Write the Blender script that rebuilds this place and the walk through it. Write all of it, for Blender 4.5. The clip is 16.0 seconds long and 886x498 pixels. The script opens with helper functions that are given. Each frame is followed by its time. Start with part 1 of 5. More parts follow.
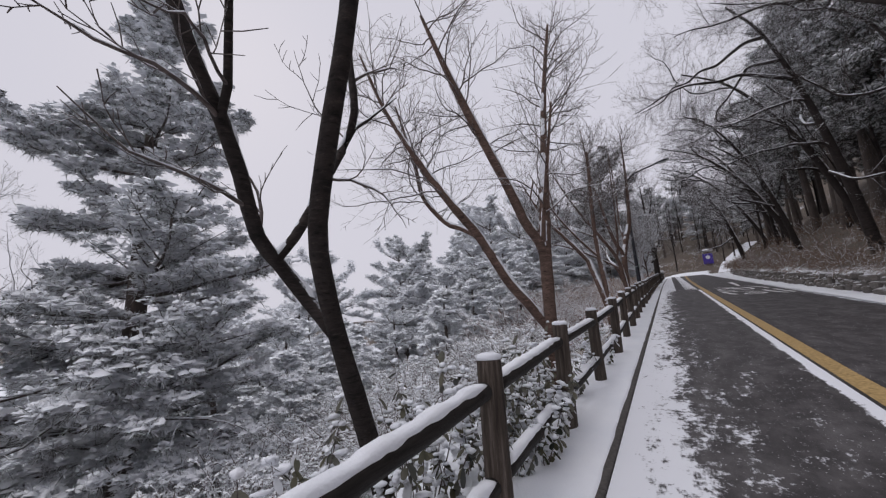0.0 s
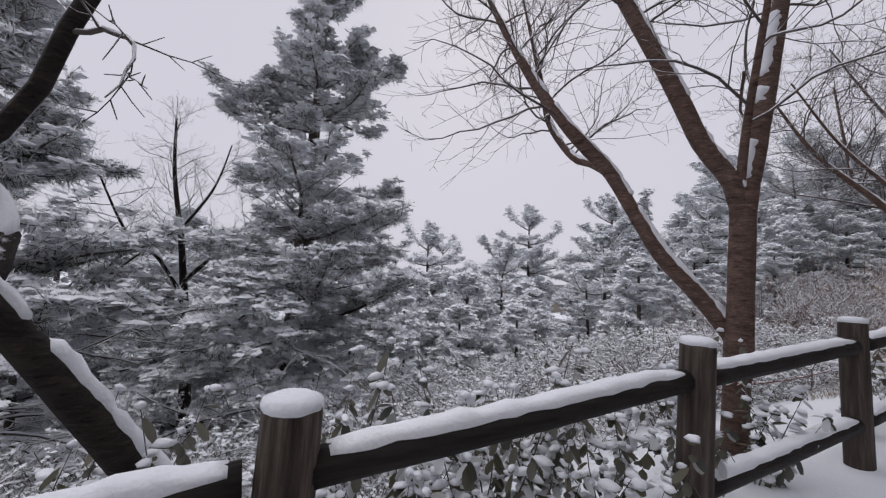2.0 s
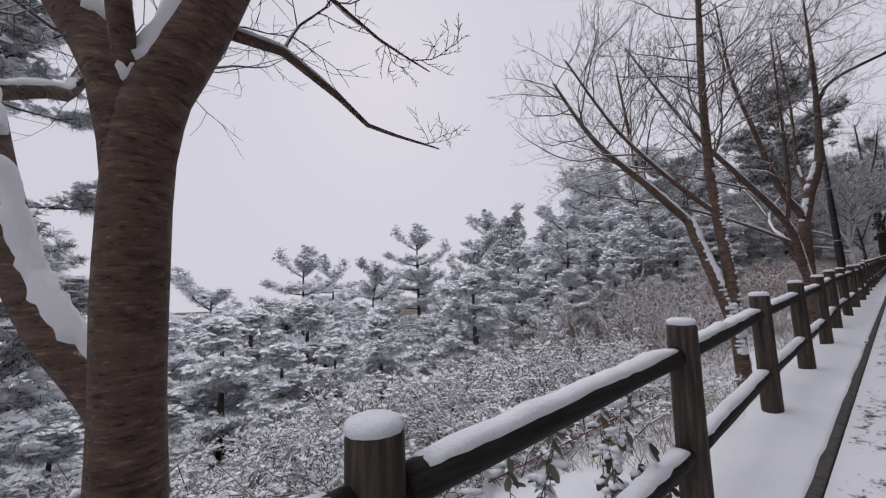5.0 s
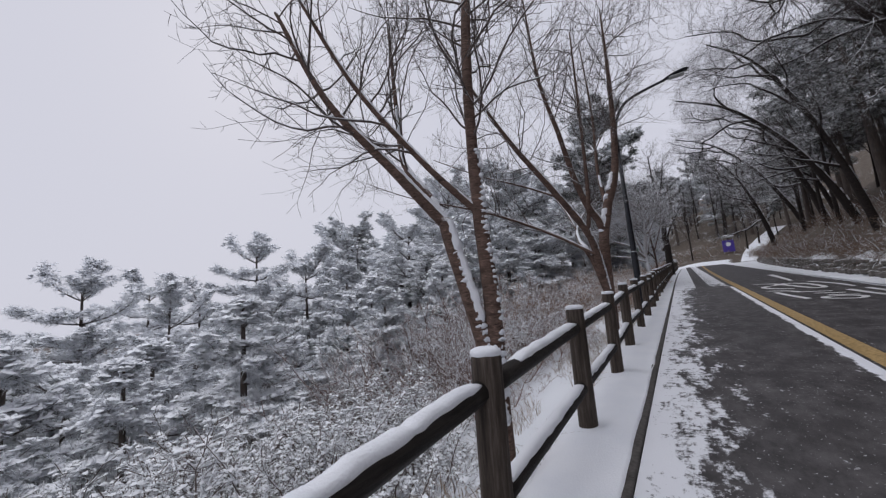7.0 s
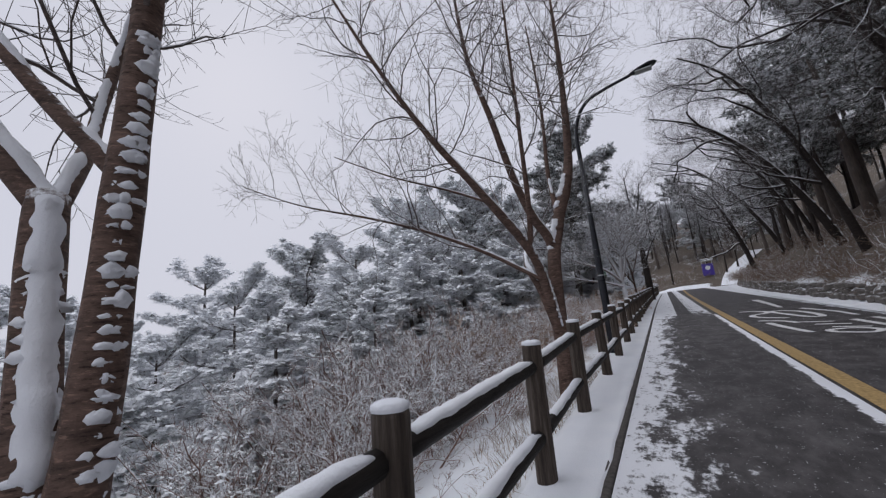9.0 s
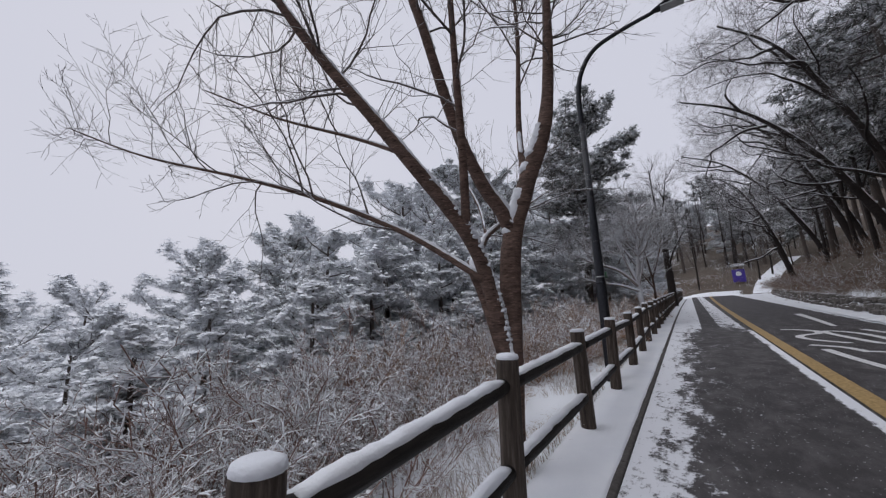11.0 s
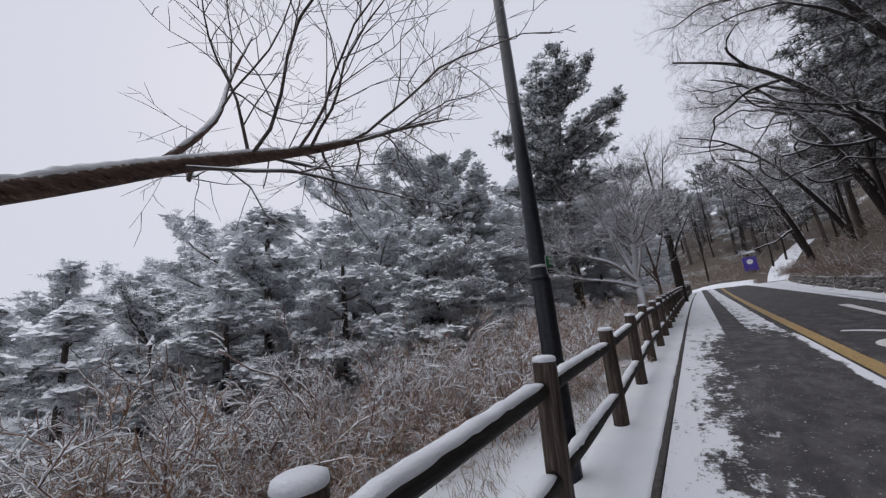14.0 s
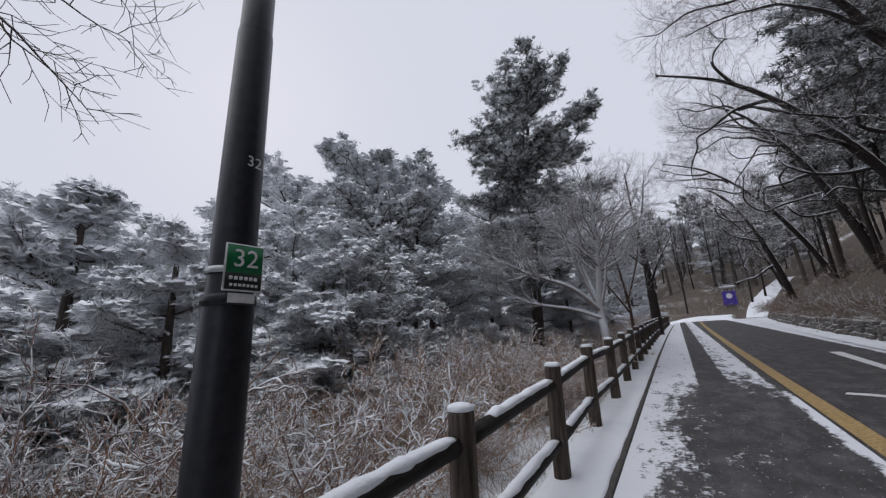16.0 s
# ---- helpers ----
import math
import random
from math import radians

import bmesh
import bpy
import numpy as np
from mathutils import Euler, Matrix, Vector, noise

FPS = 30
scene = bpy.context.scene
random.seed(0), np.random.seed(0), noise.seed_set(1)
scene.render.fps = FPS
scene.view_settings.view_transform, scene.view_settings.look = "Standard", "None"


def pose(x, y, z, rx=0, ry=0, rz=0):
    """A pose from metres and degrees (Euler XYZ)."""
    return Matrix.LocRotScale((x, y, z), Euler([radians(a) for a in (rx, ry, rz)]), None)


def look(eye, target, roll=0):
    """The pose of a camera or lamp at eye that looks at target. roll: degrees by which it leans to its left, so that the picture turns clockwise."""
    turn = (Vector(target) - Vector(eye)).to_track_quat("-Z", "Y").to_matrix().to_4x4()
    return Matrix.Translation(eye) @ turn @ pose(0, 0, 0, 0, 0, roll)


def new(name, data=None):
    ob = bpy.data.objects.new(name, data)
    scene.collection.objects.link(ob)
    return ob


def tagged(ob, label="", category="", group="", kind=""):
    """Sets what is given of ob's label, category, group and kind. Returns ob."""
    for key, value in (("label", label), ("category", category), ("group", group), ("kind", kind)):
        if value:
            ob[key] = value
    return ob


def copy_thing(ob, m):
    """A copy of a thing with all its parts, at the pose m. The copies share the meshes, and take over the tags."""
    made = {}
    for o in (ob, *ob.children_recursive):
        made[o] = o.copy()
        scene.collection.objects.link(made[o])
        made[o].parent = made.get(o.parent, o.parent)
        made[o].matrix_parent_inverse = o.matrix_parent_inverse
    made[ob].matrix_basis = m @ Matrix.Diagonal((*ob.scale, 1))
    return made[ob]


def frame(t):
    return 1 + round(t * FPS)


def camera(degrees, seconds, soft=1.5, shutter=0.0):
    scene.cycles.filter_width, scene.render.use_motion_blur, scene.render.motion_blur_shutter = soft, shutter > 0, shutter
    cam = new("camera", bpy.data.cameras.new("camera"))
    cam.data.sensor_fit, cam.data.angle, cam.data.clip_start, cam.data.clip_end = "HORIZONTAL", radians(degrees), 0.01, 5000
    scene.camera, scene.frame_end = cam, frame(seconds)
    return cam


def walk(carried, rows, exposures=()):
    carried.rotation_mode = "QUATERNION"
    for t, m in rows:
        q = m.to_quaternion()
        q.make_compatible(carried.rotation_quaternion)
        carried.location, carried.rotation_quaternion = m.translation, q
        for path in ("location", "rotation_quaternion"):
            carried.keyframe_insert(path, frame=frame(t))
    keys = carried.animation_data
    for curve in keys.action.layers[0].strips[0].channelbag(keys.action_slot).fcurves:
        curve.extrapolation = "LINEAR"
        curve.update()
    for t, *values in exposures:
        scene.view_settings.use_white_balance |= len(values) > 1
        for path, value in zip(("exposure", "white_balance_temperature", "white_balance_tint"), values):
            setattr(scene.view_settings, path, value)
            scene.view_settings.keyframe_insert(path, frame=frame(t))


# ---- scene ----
cam = camera(98.8, 16.0, 1.25)
PATH = [
    (0.0, pose(0.087, -0.347, 1.031, 99.70, 4.24, 31.06)),
    (0.5, pose(0.158, 0.226, 1.055, 98.81, 3.93, 41.23)),
    (1.0, pose(0.185, 0.740, 1.067, 97.92, 2.62, 52.51)),
    (1.5, pose(0.202, 1.321, 1.076, 95.71, 2.33, 61.65)),
    (2.0, pose(0.144, 1.864, 1.099, 94.27, -2.83, 63.14)),
    (2.5, pose(0.085, 2.303, 1.108, 94.26, -2.68, 65.76)),
    (3.0, pose(-0.018, 2.864, 1.106, 96.03, -1.43, 64.45)),
    (3.5, pose(-0.095, 3.492, 1.118, 97.07, 2.41, 62.36)),
    (4.0, pose(-0.077, 4.131, 1.172, 97.38, 3.39, 57.37)),
    (4.5, pose(-0.070, 4.735, 1.195, 99.20, 3.30, 50.40)),
    (5.0, pose(-0.048, 5.323, 1.258, 97.82, 1.62, 50.85)),
    (5.2, pose(-0.041, 5.573, 1.281, 99.21, 2.62, 50.14)),
    (7.3, pose(-0.068, 8.578, 1.511, 98.98, 2.83, 30.20)),
    (7.5, pose(-0.087, 8.831, 1.522, 100.79, 1.12, 29.92)),
    (8.0, pose(-0.045, 9.443, 1.584, 100.90, 4.04, 28.26)),
    (8.5, pose(0.014, 10.074, 1.635, 101.09, 4.44, 29.12)),
    (9.0, pose(0.066, 10.682, 1.663, 102.07, 5.02, 30.48)),
    (9.2, pose(0.089, 10.927, 1.678, 102.74, 4.78, 29.43)),
    (11.3, pose(0.134, 13.593, 1.899, 101.17, 1.90, 33.77)),
    (11.5, pose(0.127, 13.842, 1.913, 101.99, 2.61, 35.39)),
    (12.0, pose(0.140, 14.475, 1.934, 104.11, 4.67, 38.95)),
    (12.5, pose(0.160, 15.132, 1.950, 103.70, 4.32, 41.49)),
    (13.0, pose(0.121, 15.830, 2.000, 101.33, 6.69, 40.14)),
    (13.5, pose(0.032, 16.525, 2.062, 102.89, 5.56, 36.04)),
    (14.0, pose(-0.015, 17.208, 2.111, 102.53, 5.50, 34.14)),
    (14.5, pose(-0.042, 17.874, 2.173, 101.46, 3.35, 28.81)),
    (15.0, pose(0.048, 18.556, 2.223, 102.14, 4.05, 28.88)),
    (15.5, pose(0.113, 19.255, 2.261, 102.30, 1.84, 29.45)),
    (16.0, pose(0.204, 19.868, 2.320, 104.76, 2.37, 31.44)),
]
walk(cam, PATH, [(0, 0.0, 6500, 10), (5.2, 0.0, 6480, 10), (8, 0.0, 6280, 7.5), (13, 0.0, 6300, 8), (14, 0.1, 6290, 7.6), (16, 0.1, 6250, 6.5)])

# ---- light ----
world = bpy.data.worlds.new("overcast_sky")
scene.world = world
world.use_nodes = True
wn, wl = world.node_tree.nodes, world.node_tree.links
wn.clear()
w_out = wn.new("ShaderNodeOutputWorld")
w_bg = wn.new("ShaderNodeBackground")
w_sky = wn.new("ShaderNodeTexSky")
w_sky.sky_type = 'NISHITA'
w_sky.sun_disc = False
w_sky.sun_elevation, w_sky.sun_rotation = radians(35), radians(-60)
w_sky.dust_density = 4.0
w_mix = wn.new("ShaderNodeMixRGB")
w_mix.inputs[0].default_value = 0.985
w_mix.inputs[2].default_value = (6.35, 6.25, 7.05, 1)      # flat cloud deck
wl.new(w_sky.outputs[0], w_mix.inputs[1])
wl.new(w_mix.outputs[0], w_bg.inputs[0])
w_bg.inputs[1].default_value = 0.1
wl.new(w_bg.outputs[0], w_out.inputs[0])
sun = new("sun", bpy.data.lights.new("sun", 'SUN'))
sun.data.energy, sun.data.angle, sun.data.color = 1.0, radians(70), (1.0, 0.98, 0.97)
sun.matrix_world = look((-14, 10, 40), (0, 18, 0))

# ---- materials ----
def node_mat(name):
    m = bpy.data.materials.new(name)
    m.use_nodes = True
    t = m.node_tree
    bsdf = t.nodes["Principled BSDF"]
    bsdf.inputs["Specular IOR Level"].default_value = 0.22
    return m, t.nodes, t.links, bsdf


def noise_node(n, l, scale, detail=4.0, rough=0.55, stretch=None, kind="Object"):
    co = n.new("ShaderNodeTexCoord")
    tx = n.new("ShaderNodeTexNoise")
    tx.inputs["Scale"].default_value, tx.inputs["Detail"].default_value, tx.inputs["Roughness"].default_value = scale, detail, rough
    if stretch:
        mp = n.new("ShaderNodeMapping")
        mp.inputs["Scale"].default_value = stretch
        l.new(co.outputs[kind], mp.inputs[0])
        l.new(mp.outputs[0], tx.inputs[0])
    else:
        l.new(co.outputs[kind], tx.inputs[0])
    return tx.outputs["Fac"]


def ramp(n, l, src, stops):
    r = n.new("ShaderNodeValToRGB")
    e = r.color_ramp.elements
    while len(e) < len(stops):
        e.new(0.5)
    for k, (p, c) in zip(e, stops):
        k.position, k.color = p, (*c, 1) if len(c) == 3 else c
    l.new(src, r.inputs[0])
    return r.outputs[0]


def mixc(n, l, fac, a, b, mode='MIX'):
    m = n.new("ShaderNodeMixRGB")
    m.blend_type = mode
    for s, v in ((m.inputs[0], fac), (m.inputs[1], a), (m.inputs[2], b)):
        if isinstance(v, (int, float)):
            s.default_value = v
        elif isinstance(v, tuple):
            s.default_value = (*v, 1)
        else:
            l.new(v, s)
    return m.outputs[0]


def maths(n, l, op, a, b=0.0, clamp=False):
    m = n.new("ShaderNodeMath")
    m.operation, m.use_clamp = op, clamp
    for s, v in ((m.inputs[0], a), (m.inputs[1], b)):
        if isinstance(v, (int, float)):
            s.default_value = v
        else:
            l.new(v, s)
    return m.outputs[0]


def bump(n, l, bsdf, src, strength, dist=0.02):
    b = n.new("ShaderNodeBump")
    b.inputs["Strength"].default_value, b.inputs["Distance"].default_value = strength, dist
    l.new(src, b.inputs["Height"])
    l.new(b.outputs[0], bsdf.inputs["Normal"])


def upward(n, l, lo, hi, wobble=None, amount=0.5):
    """1 on faces that look up, with a wavering edge: where snow has settled."""
    g = n.new("ShaderNodeNewGeometry")
    s = n.new("ShaderNodeSeparateXYZ")
    l.new(g.outputs["Normal"], s.inputs[0])
    z = s.outputs[2]
    if wobble is not None:
        z = maths(n, l, 'ADD', z, maths(n, l, 'MULTIPLY', maths(n, l, 'SUBTRACT', wobble, 0.5), amount))
    r = n.new("ShaderNodeMapRange")
    r.inputs[1].default_value, r.inputs[2].default_value = lo, hi
    l.new(z, r.inputs[0])
    return r.outputs[0]


SNOW = (0.80, 0.82, 0.86)


def snow_material():
    m, n, l, b = node_mat("snow")
    big = noise_node(n, l, 1.2, 5)
    fine = noise_node(n, l, 60, 3)
    l.new(ramp(n, l, big, [(0.3, (0.74, 0.76, 0.81)), (0.7, (0.84, 0.85, 0.88))]), b.inputs["Base Color"])
    b.inputs["Roughness"].default_value = 0.8
    bump(n, l, b, maths(n, l, 'ADD', maths(n, l, 'MULTIPLY', big, 2.0), fine), 0.35, 0.015)
    return m


def powder_material():
    """Fresh powder on needles and twigs."""
    m, n, l, b = node_mat("powder_snow")
    big = noise_node(n, l, 3.0, 4)
    c = ramp(n, l, big, [(0.3, (0.81, 0.83, 0.865)), (0.7, (0.91, 0.92, 0.945))])
    l.new(c, b.inputs["Base Color"])
    b.inputs["Roughness"].default_value = 0.85
    bump(n, l, b, noise_node(n, l, 70, 3), 0.3, 0.01)
    return m


def bark_material(name, dark, light, snow=(0.45, 0.75), wob=0.8, ring=True, patch=0.35):
    m, n, l, b = node_mat(name)
    g = noise_node(n, l, 6, 6, 0.7, (1, 1, 3.2) if ring else (3, 3, 0.5))
    f = noise_node(n, l, 45, 3, 0.6)
    p = noise_node(n, l, 2.2, 3)
    c = ramp(n, l, g, [(0.3, dark), (0.72, light)])
    c = mixc(n, l, maths(n, l, 'MULTIPLY', p, patch), c, (0.22, 0.21, 0.20))
    if ring:
        marks = noise_node(n, l, 17, 4, 0.7, (1, 1, 4.5))
        c = mixc(n, l, ramp(n, l, marks, [(0.32, (0.85, 0.85, 0.85)), (0.45, (0, 0, 0))]), c, tuple(0.4 * v for v in dark))
        c = mixc(n, l, ramp(n, l, marks, [(0.56, (0, 0, 0)), (0.70, (0.75, 0.75, 0.75))]), c, tuple(min(1, 1.7 * v) for v in light))
    if snow:
        up = upward(n, l, *snow, f, wob)
        c = mixc(n, l, up, c, SNOW)
    l.new(c, b.inputs["Base Color"])
    b.inputs["Roughness"].default_value = 0.85
    bump(n, l, b, maths(n, l, 'ADD', g, maths(n, l, 'MULTIPLY', f, 0.5)), 0.6, 0.02)
    return m


def wood_material():
    m, n, l, b = node_mat("weathered_wood")
    info = n.new("ShaderNodeObjectInfo")
    g = noise_node(n, l, 9, 6, 0.7, (3, 3, 0.22))
    p = noise_node(n, l, 1.7, 3)
    c = ramp(n, l, g, [(0.30, (0.012, 0.009, 0.007)), (0.52, (0.075, 0.058, 0.047)), (0.75, (0.21, 0.175, 0.15))])
    c = mixc(n, l, maths(n, l, 'MULTIPLY', info.outputs["Random"], 0.4), c, (0.05, 0.042, 0.036))
    c = mixc(n, l, ramp(n, l, p, [(0.6, (0, 0, 0)), (0.8, (0.25, 0.25, 0.25))]), c, (0.10, 0.085, 0.05))
    l.new(c, b.inputs["Base Color"])
    b.inputs["Roughness"].default_value = 0.75
    bump(n, l, b, g, 0.7, 0.012)
    return m


def rail_material():
    m, n, l, b = node_mat("wet_rail_wood")
    g = noise_node(n, l, 14, 6, 0.65, (4, 0.3, 4))
    c = ramp(n, l, g, [(0.3, (0.006, 0.005, 0.0045)), (0.75, (0.034, 0.028, 0.024))])
    l.new(c, b.inputs["Base Color"])
    b.inputs["Roughness"].default_value = 0.65
    bump(n, l, b, g, 0.6, 0.01)
    return m


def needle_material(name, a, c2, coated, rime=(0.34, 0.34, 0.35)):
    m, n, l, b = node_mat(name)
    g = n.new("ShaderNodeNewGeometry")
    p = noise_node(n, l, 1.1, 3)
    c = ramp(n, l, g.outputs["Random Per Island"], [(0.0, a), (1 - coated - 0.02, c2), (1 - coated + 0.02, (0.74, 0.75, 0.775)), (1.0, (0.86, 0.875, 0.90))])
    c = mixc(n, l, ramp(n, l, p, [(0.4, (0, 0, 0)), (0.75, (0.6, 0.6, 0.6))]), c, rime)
    l.new(c, b.inputs["Base Color"])
    b.inputs["Roughness"].default_value = 0.7
    tr = n.new("ShaderNodeBsdfTranslucent")
    l.new(c, tr.inputs["Color"])
    mx = n.new("ShaderNodeMixShader")
    mx.inputs[0].default_value = 0.55
    l.new(b.outputs[0], mx.inputs[1])
    l.new(tr.outputs[0], mx.inputs[2])
    l.new(mx.outputs[0], n["Material Output"].inputs["Surface"])
    return m


def plain_material(name, c, rough=0.5, metal=0.0, grain=0.15):
    m, n, l, b = node_mat(name)
    p = noise_node(n, l, 25, 4)
    lo = tuple(v * (1 - grain) for v in c)
    hi = tuple(min(1, v * (1 + grain)) for v in c)
    l.new(ramp(n, l, p, [(0.3, lo), (0.7, hi)]), b.inputs["Base Color"])
    b.inputs["Roughness"].default_value, b.inputs["Metallic"].default_value = rough, metal
    bump(n, l, b, p, 0.15, 0.003)
    return m


def asphalt_material(name, snow_amount):
    """Worn asphalt; snow_amount: rows of (x, share of snow) across the road."""
    m, n, l, b = node_mat(name)
    fine = noise_node(n, l, 90, 3, 0.7)
    mid = noise_node(n, l, 5, 6, 0.7)
    streak = noise_node(n, l, 3.2, 6, 0.7, (1.6, 0.55, 1))
    crumb = noise_node(n, l, 13, 4, 0.75)
    c = ramp(n, l, mid, [(0.3, (0.020, 0.018, 0.019)), (0.7, (0.048, 0.043, 0.045))])
    c = mixc(n, l, maths(n, l, 'MULTIPLY', fine, 0.4), c, (0.085, 0.08, 0.08))
    film = noise_node(n, l, 2.6, 7, 0.72, (1.3, 0.7, 1))
    c = mixc(n, l, ramp(n, l, film, [(0.44, (0, 0, 0)), (0.72, (0.25, 0.25, 0.25))]), c, (0.34, 0.32, 0.325))
    c = mixc(n, l, ramp(n, l, noise_node(n, l, 38, 2, 0.5), [(0.685, (0, 0, 0)), (0.73, (0.8, 0.8, 0.8))]), c, (0.6, 0.6, 0.62))
    co = n.new("ShaderNodeTexCoord")
    sp = n.new("ShaderNodeSeparateXYZ")
    l.new(co.outputs["Object"], sp.inputs[0])
    rg = n.new("ShaderNodeMapRange")
    rg.inputs[1].default_value, rg.inputs[2].default_value = -1.0, 6.0
    l.new(sp.outputs[0], rg.inputs[0])
    share = ramp(n, l, rg.outputs[0], [((x + 1) / 7, (v, v, v)) for x, v in snow_amount])
    far = n.new("ShaderNodeMapRange")
    far.inputs[1].default_value, far.inputs[2].default_value, far.inputs[4].default_value = 29.0, 33.5, 1.0
    l.new(maths(n, l, 'ADD', sp.outputs[1], maths(n, l, 'MULTIPLY', streak, 3.0)), far.inputs[0])
    lay = maths(n, l, 'ADD', maths(n, l, 'MULTIPLY', streak, 0.62), maths(n, l, 'MULTIPLY', crumb, 0.38))
    tracks = ramp(n, l, rg.outputs[0], [((x + 1) / 7, (v, v, v)) for x, v in ((-0.55, .6), (0.33, .6), (0.42, 0.1), (0.75, 0.1), (0.9, .52), (1.5, .6), (1.65, 0.0))])
    need = mixc(n, l, far.outputs[0], share, tracks) if snow_amount[0][1] > 0.3 else share
    d = n.new("ShaderNodeMapRange")
    if snow_amount[0][1] > 0.3:
        early = n.new("ShaderNodeMapRange")
        early.inputs[1].default_value, early.inputs[2].default_value = 10.0, 4.0
        early.inputs[3].default_value, early.inputs[4].default_value = 0.0, 0.055
        l.new(sp.outputs[1], early.inputs[0])
        need = maths(n, l, 'ADD', need, early.outputs[0])
    d.inputs[1].default_value, d.inputs[2].default_value = -0.035, 0.035
    l.new(maths(n, l, 'SUBTRACT', need, lay), d.inputs[0])
    c = mixc(n, l, d.outputs[0], c, (0.74, 0.75, 0.79))
    l.new(c, b.inputs["Base Color"])
    l.new(maths(n, l, 'ADD', 0.45, maths(n, l, 'MULTIPLY', mid, 0.35)), b.inputs["Roughness"])
    bump(n, l, b, maths(n, l, 'ADD', maths(n, l, 'MULTIPLY', fine, 0.3), d.outputs[0]), 0.5, 0.012)
    return m


def slope_material():
    """Snowy hillside with dead grass and leaf litter showing through."""
    m, n, l, b = node_mat("snowy_ground")
    a = noise_node(n, l, 0.35, 6, 0.65)
    f = noise_node(n, l, 7, 6, 0.75)
    co = n.new("ShaderNodeTexCoord")
    sp = n.new("ShaderNodeSeparateXYZ")
    l.new(co.outputs["Object"], sp.inputs[0])
    wood_side = n.new("ShaderNodeMapRange")
    wood_side.inputs[1].default_value, wood_side.inputs[2].default_value = 5.6, 6.6
    wood_side.inputs[3].default_value, wood_side.inputs[4].default_value = 0.10, -0.14
    endw = maths(n, l, 'MULTIPLY', maths(n, l, 'SUBTRACT', sp.outputs[1], 79.5, False), 2.0, True)
    l.new(maths(n, l, 'MAXIMUM', sp.outputs[0], maths(n, l, 'MULTIPLY', endw, 7.6)), wood_side.inputs[0])
    lay = maths(n, l, 'ADD', maths(n, l, 'MULTIPLY', a, 0.5), maths(n, l, 'MULTIPLY', f, 0.5))
    lay = maths(n, l, 'ADD', lay, wood_side.outputs[0])
    litter = ramp(n, l, f, [(0.3, (0.045, 0.036, 0.030)), (0.7, (0.17, 0.140, 0.115))])
    c = mixc(n, l, ramp(n, l, lay, [(0.42, (0, 0, 0)), (0.52, (1, 1, 1))]), litter, SNOW)
    l.new(c, b.inputs["Base Color"])
    b.inputs["Roughness"].default_value = 0.85
    bump(n, l, b, f, 0.6, 0.06)
    return m


M_SNOW = snow_material()
M_POWDER = powder_material()
M_CHERRY = bark_material("cherry_bark", (0.045, 0.027, 0.021), (0.185, 0.118, 0.092), (0.58, 0.85), 0.9, True, 0.10)
M_TWIG = bark_material("snowy_twig_bark", (0.055, 0.041, 0.038), (0.155, 0.12, 0.11), (0.25, 0.65), 0.6)
M_FROSTTWIG = bark_material("frosted_twig_bark", (0.17, 0.14, 0.13), (0.36, 0.31, 0.29), (-0.35, 0.25), 0.8)
M_DARKBARK = bark_material("wet_dark_bark", (0.007, 0.005, 0.005), (0.042, 0.032, 0.028), (0.62, 0.9), 0.9, True, 0.05)
M_DARKTWIG = bark_material("dark_twig_bark", (0.025, 0.019, 0.018), (0.095, 0.072, 0.066), (0.35, 0.85), 0.6, True, 0.1)
M_PINEBARK = bark_material("pine_bark", (0.020, 0.015, 0.013), (0.10, 0.070, 0.055), (0.45, 0.8), 0.8, False)
M_BRUSH = bark_material("dry_brush_stem", (0.13, 0.074, 0.06), (0.37, 0.235, 0.19), (0.35, 0.85), 0.9, True, 0.06)
M_HEDGE = bark_material("hedge_twig", (0.24, 0.145, 0.09), (0.56, 0.375, 0.26), (0.45, 0.95), 0.9, True, 0.05)
M_GRASS = needle_material("dead_grass_blade", (0.20, 0.145, 0.10), (0.46, 0.36, 0.27), 0.22)
M_SCRUB = bark_material("bank_scrub_stem", (0.10, 0.062, 0.045), (0.30, 0.205, 0.15), (0.7, 1.1), 0.9, True, 0.1)
M_SHRUB = bark_material("snowy_shrub_stem", (0.055, 0.038, 0.031), (0.20, 0.140, 0.112), (0.4, 0.85), 0.9)
M_WOOD = wood_material()
M_RAIL = rail_material()
M_NEEDLE = needle_material("pine_needles", (0.03, 0.04, 0.03), (0.13, 0.14, 0.11), 0.48)
M_FROST = needle_material("frosted_pine_needles", (0.035, 0.04, 0.032), (0.16, 0.165, 0.145), 0.58, (0.45, 0.45, 0.45))
M_RIME = needle_material("rimed_pine_needles", (0.05, 0.058, 0.048), (0.24, 0.25, 0.225), 0.86, (0.66, 0.67, 0.69))
# shaded copy of the pine needles: shade put into darker colours, less snow coating
M_DARKNEEDLE = needle_material("shade_toned_pine_needles", (0.020, 0.025, 0.021), (0.075, 0.08, 0.066), 0.16)
M_LEAF = needle_material("evergreen_leaf", (0.03, 0.034, 0.024), (0.17, 0.155, 0.09), 0.3)
M_WALK = asphalt_material("walkway_asphalt", [(-0.6, 0.62), (-0.2, 0.52), (0.2, 0.41), (0.7, 0.345), (1.3, 0.33), (1.48, 0.38), (1.55, 0.56), (1.62, 0.64), (1.75, 0.66)])
M_ROAD = asphalt_material("road_asphalt", [(-1, 0.0), (2.0, 0.22), (2.6, 0.24), (4.4, 0.25), (4.7, 0.34), (4.9, 0.6)])
M_SLOPE = slope_material()
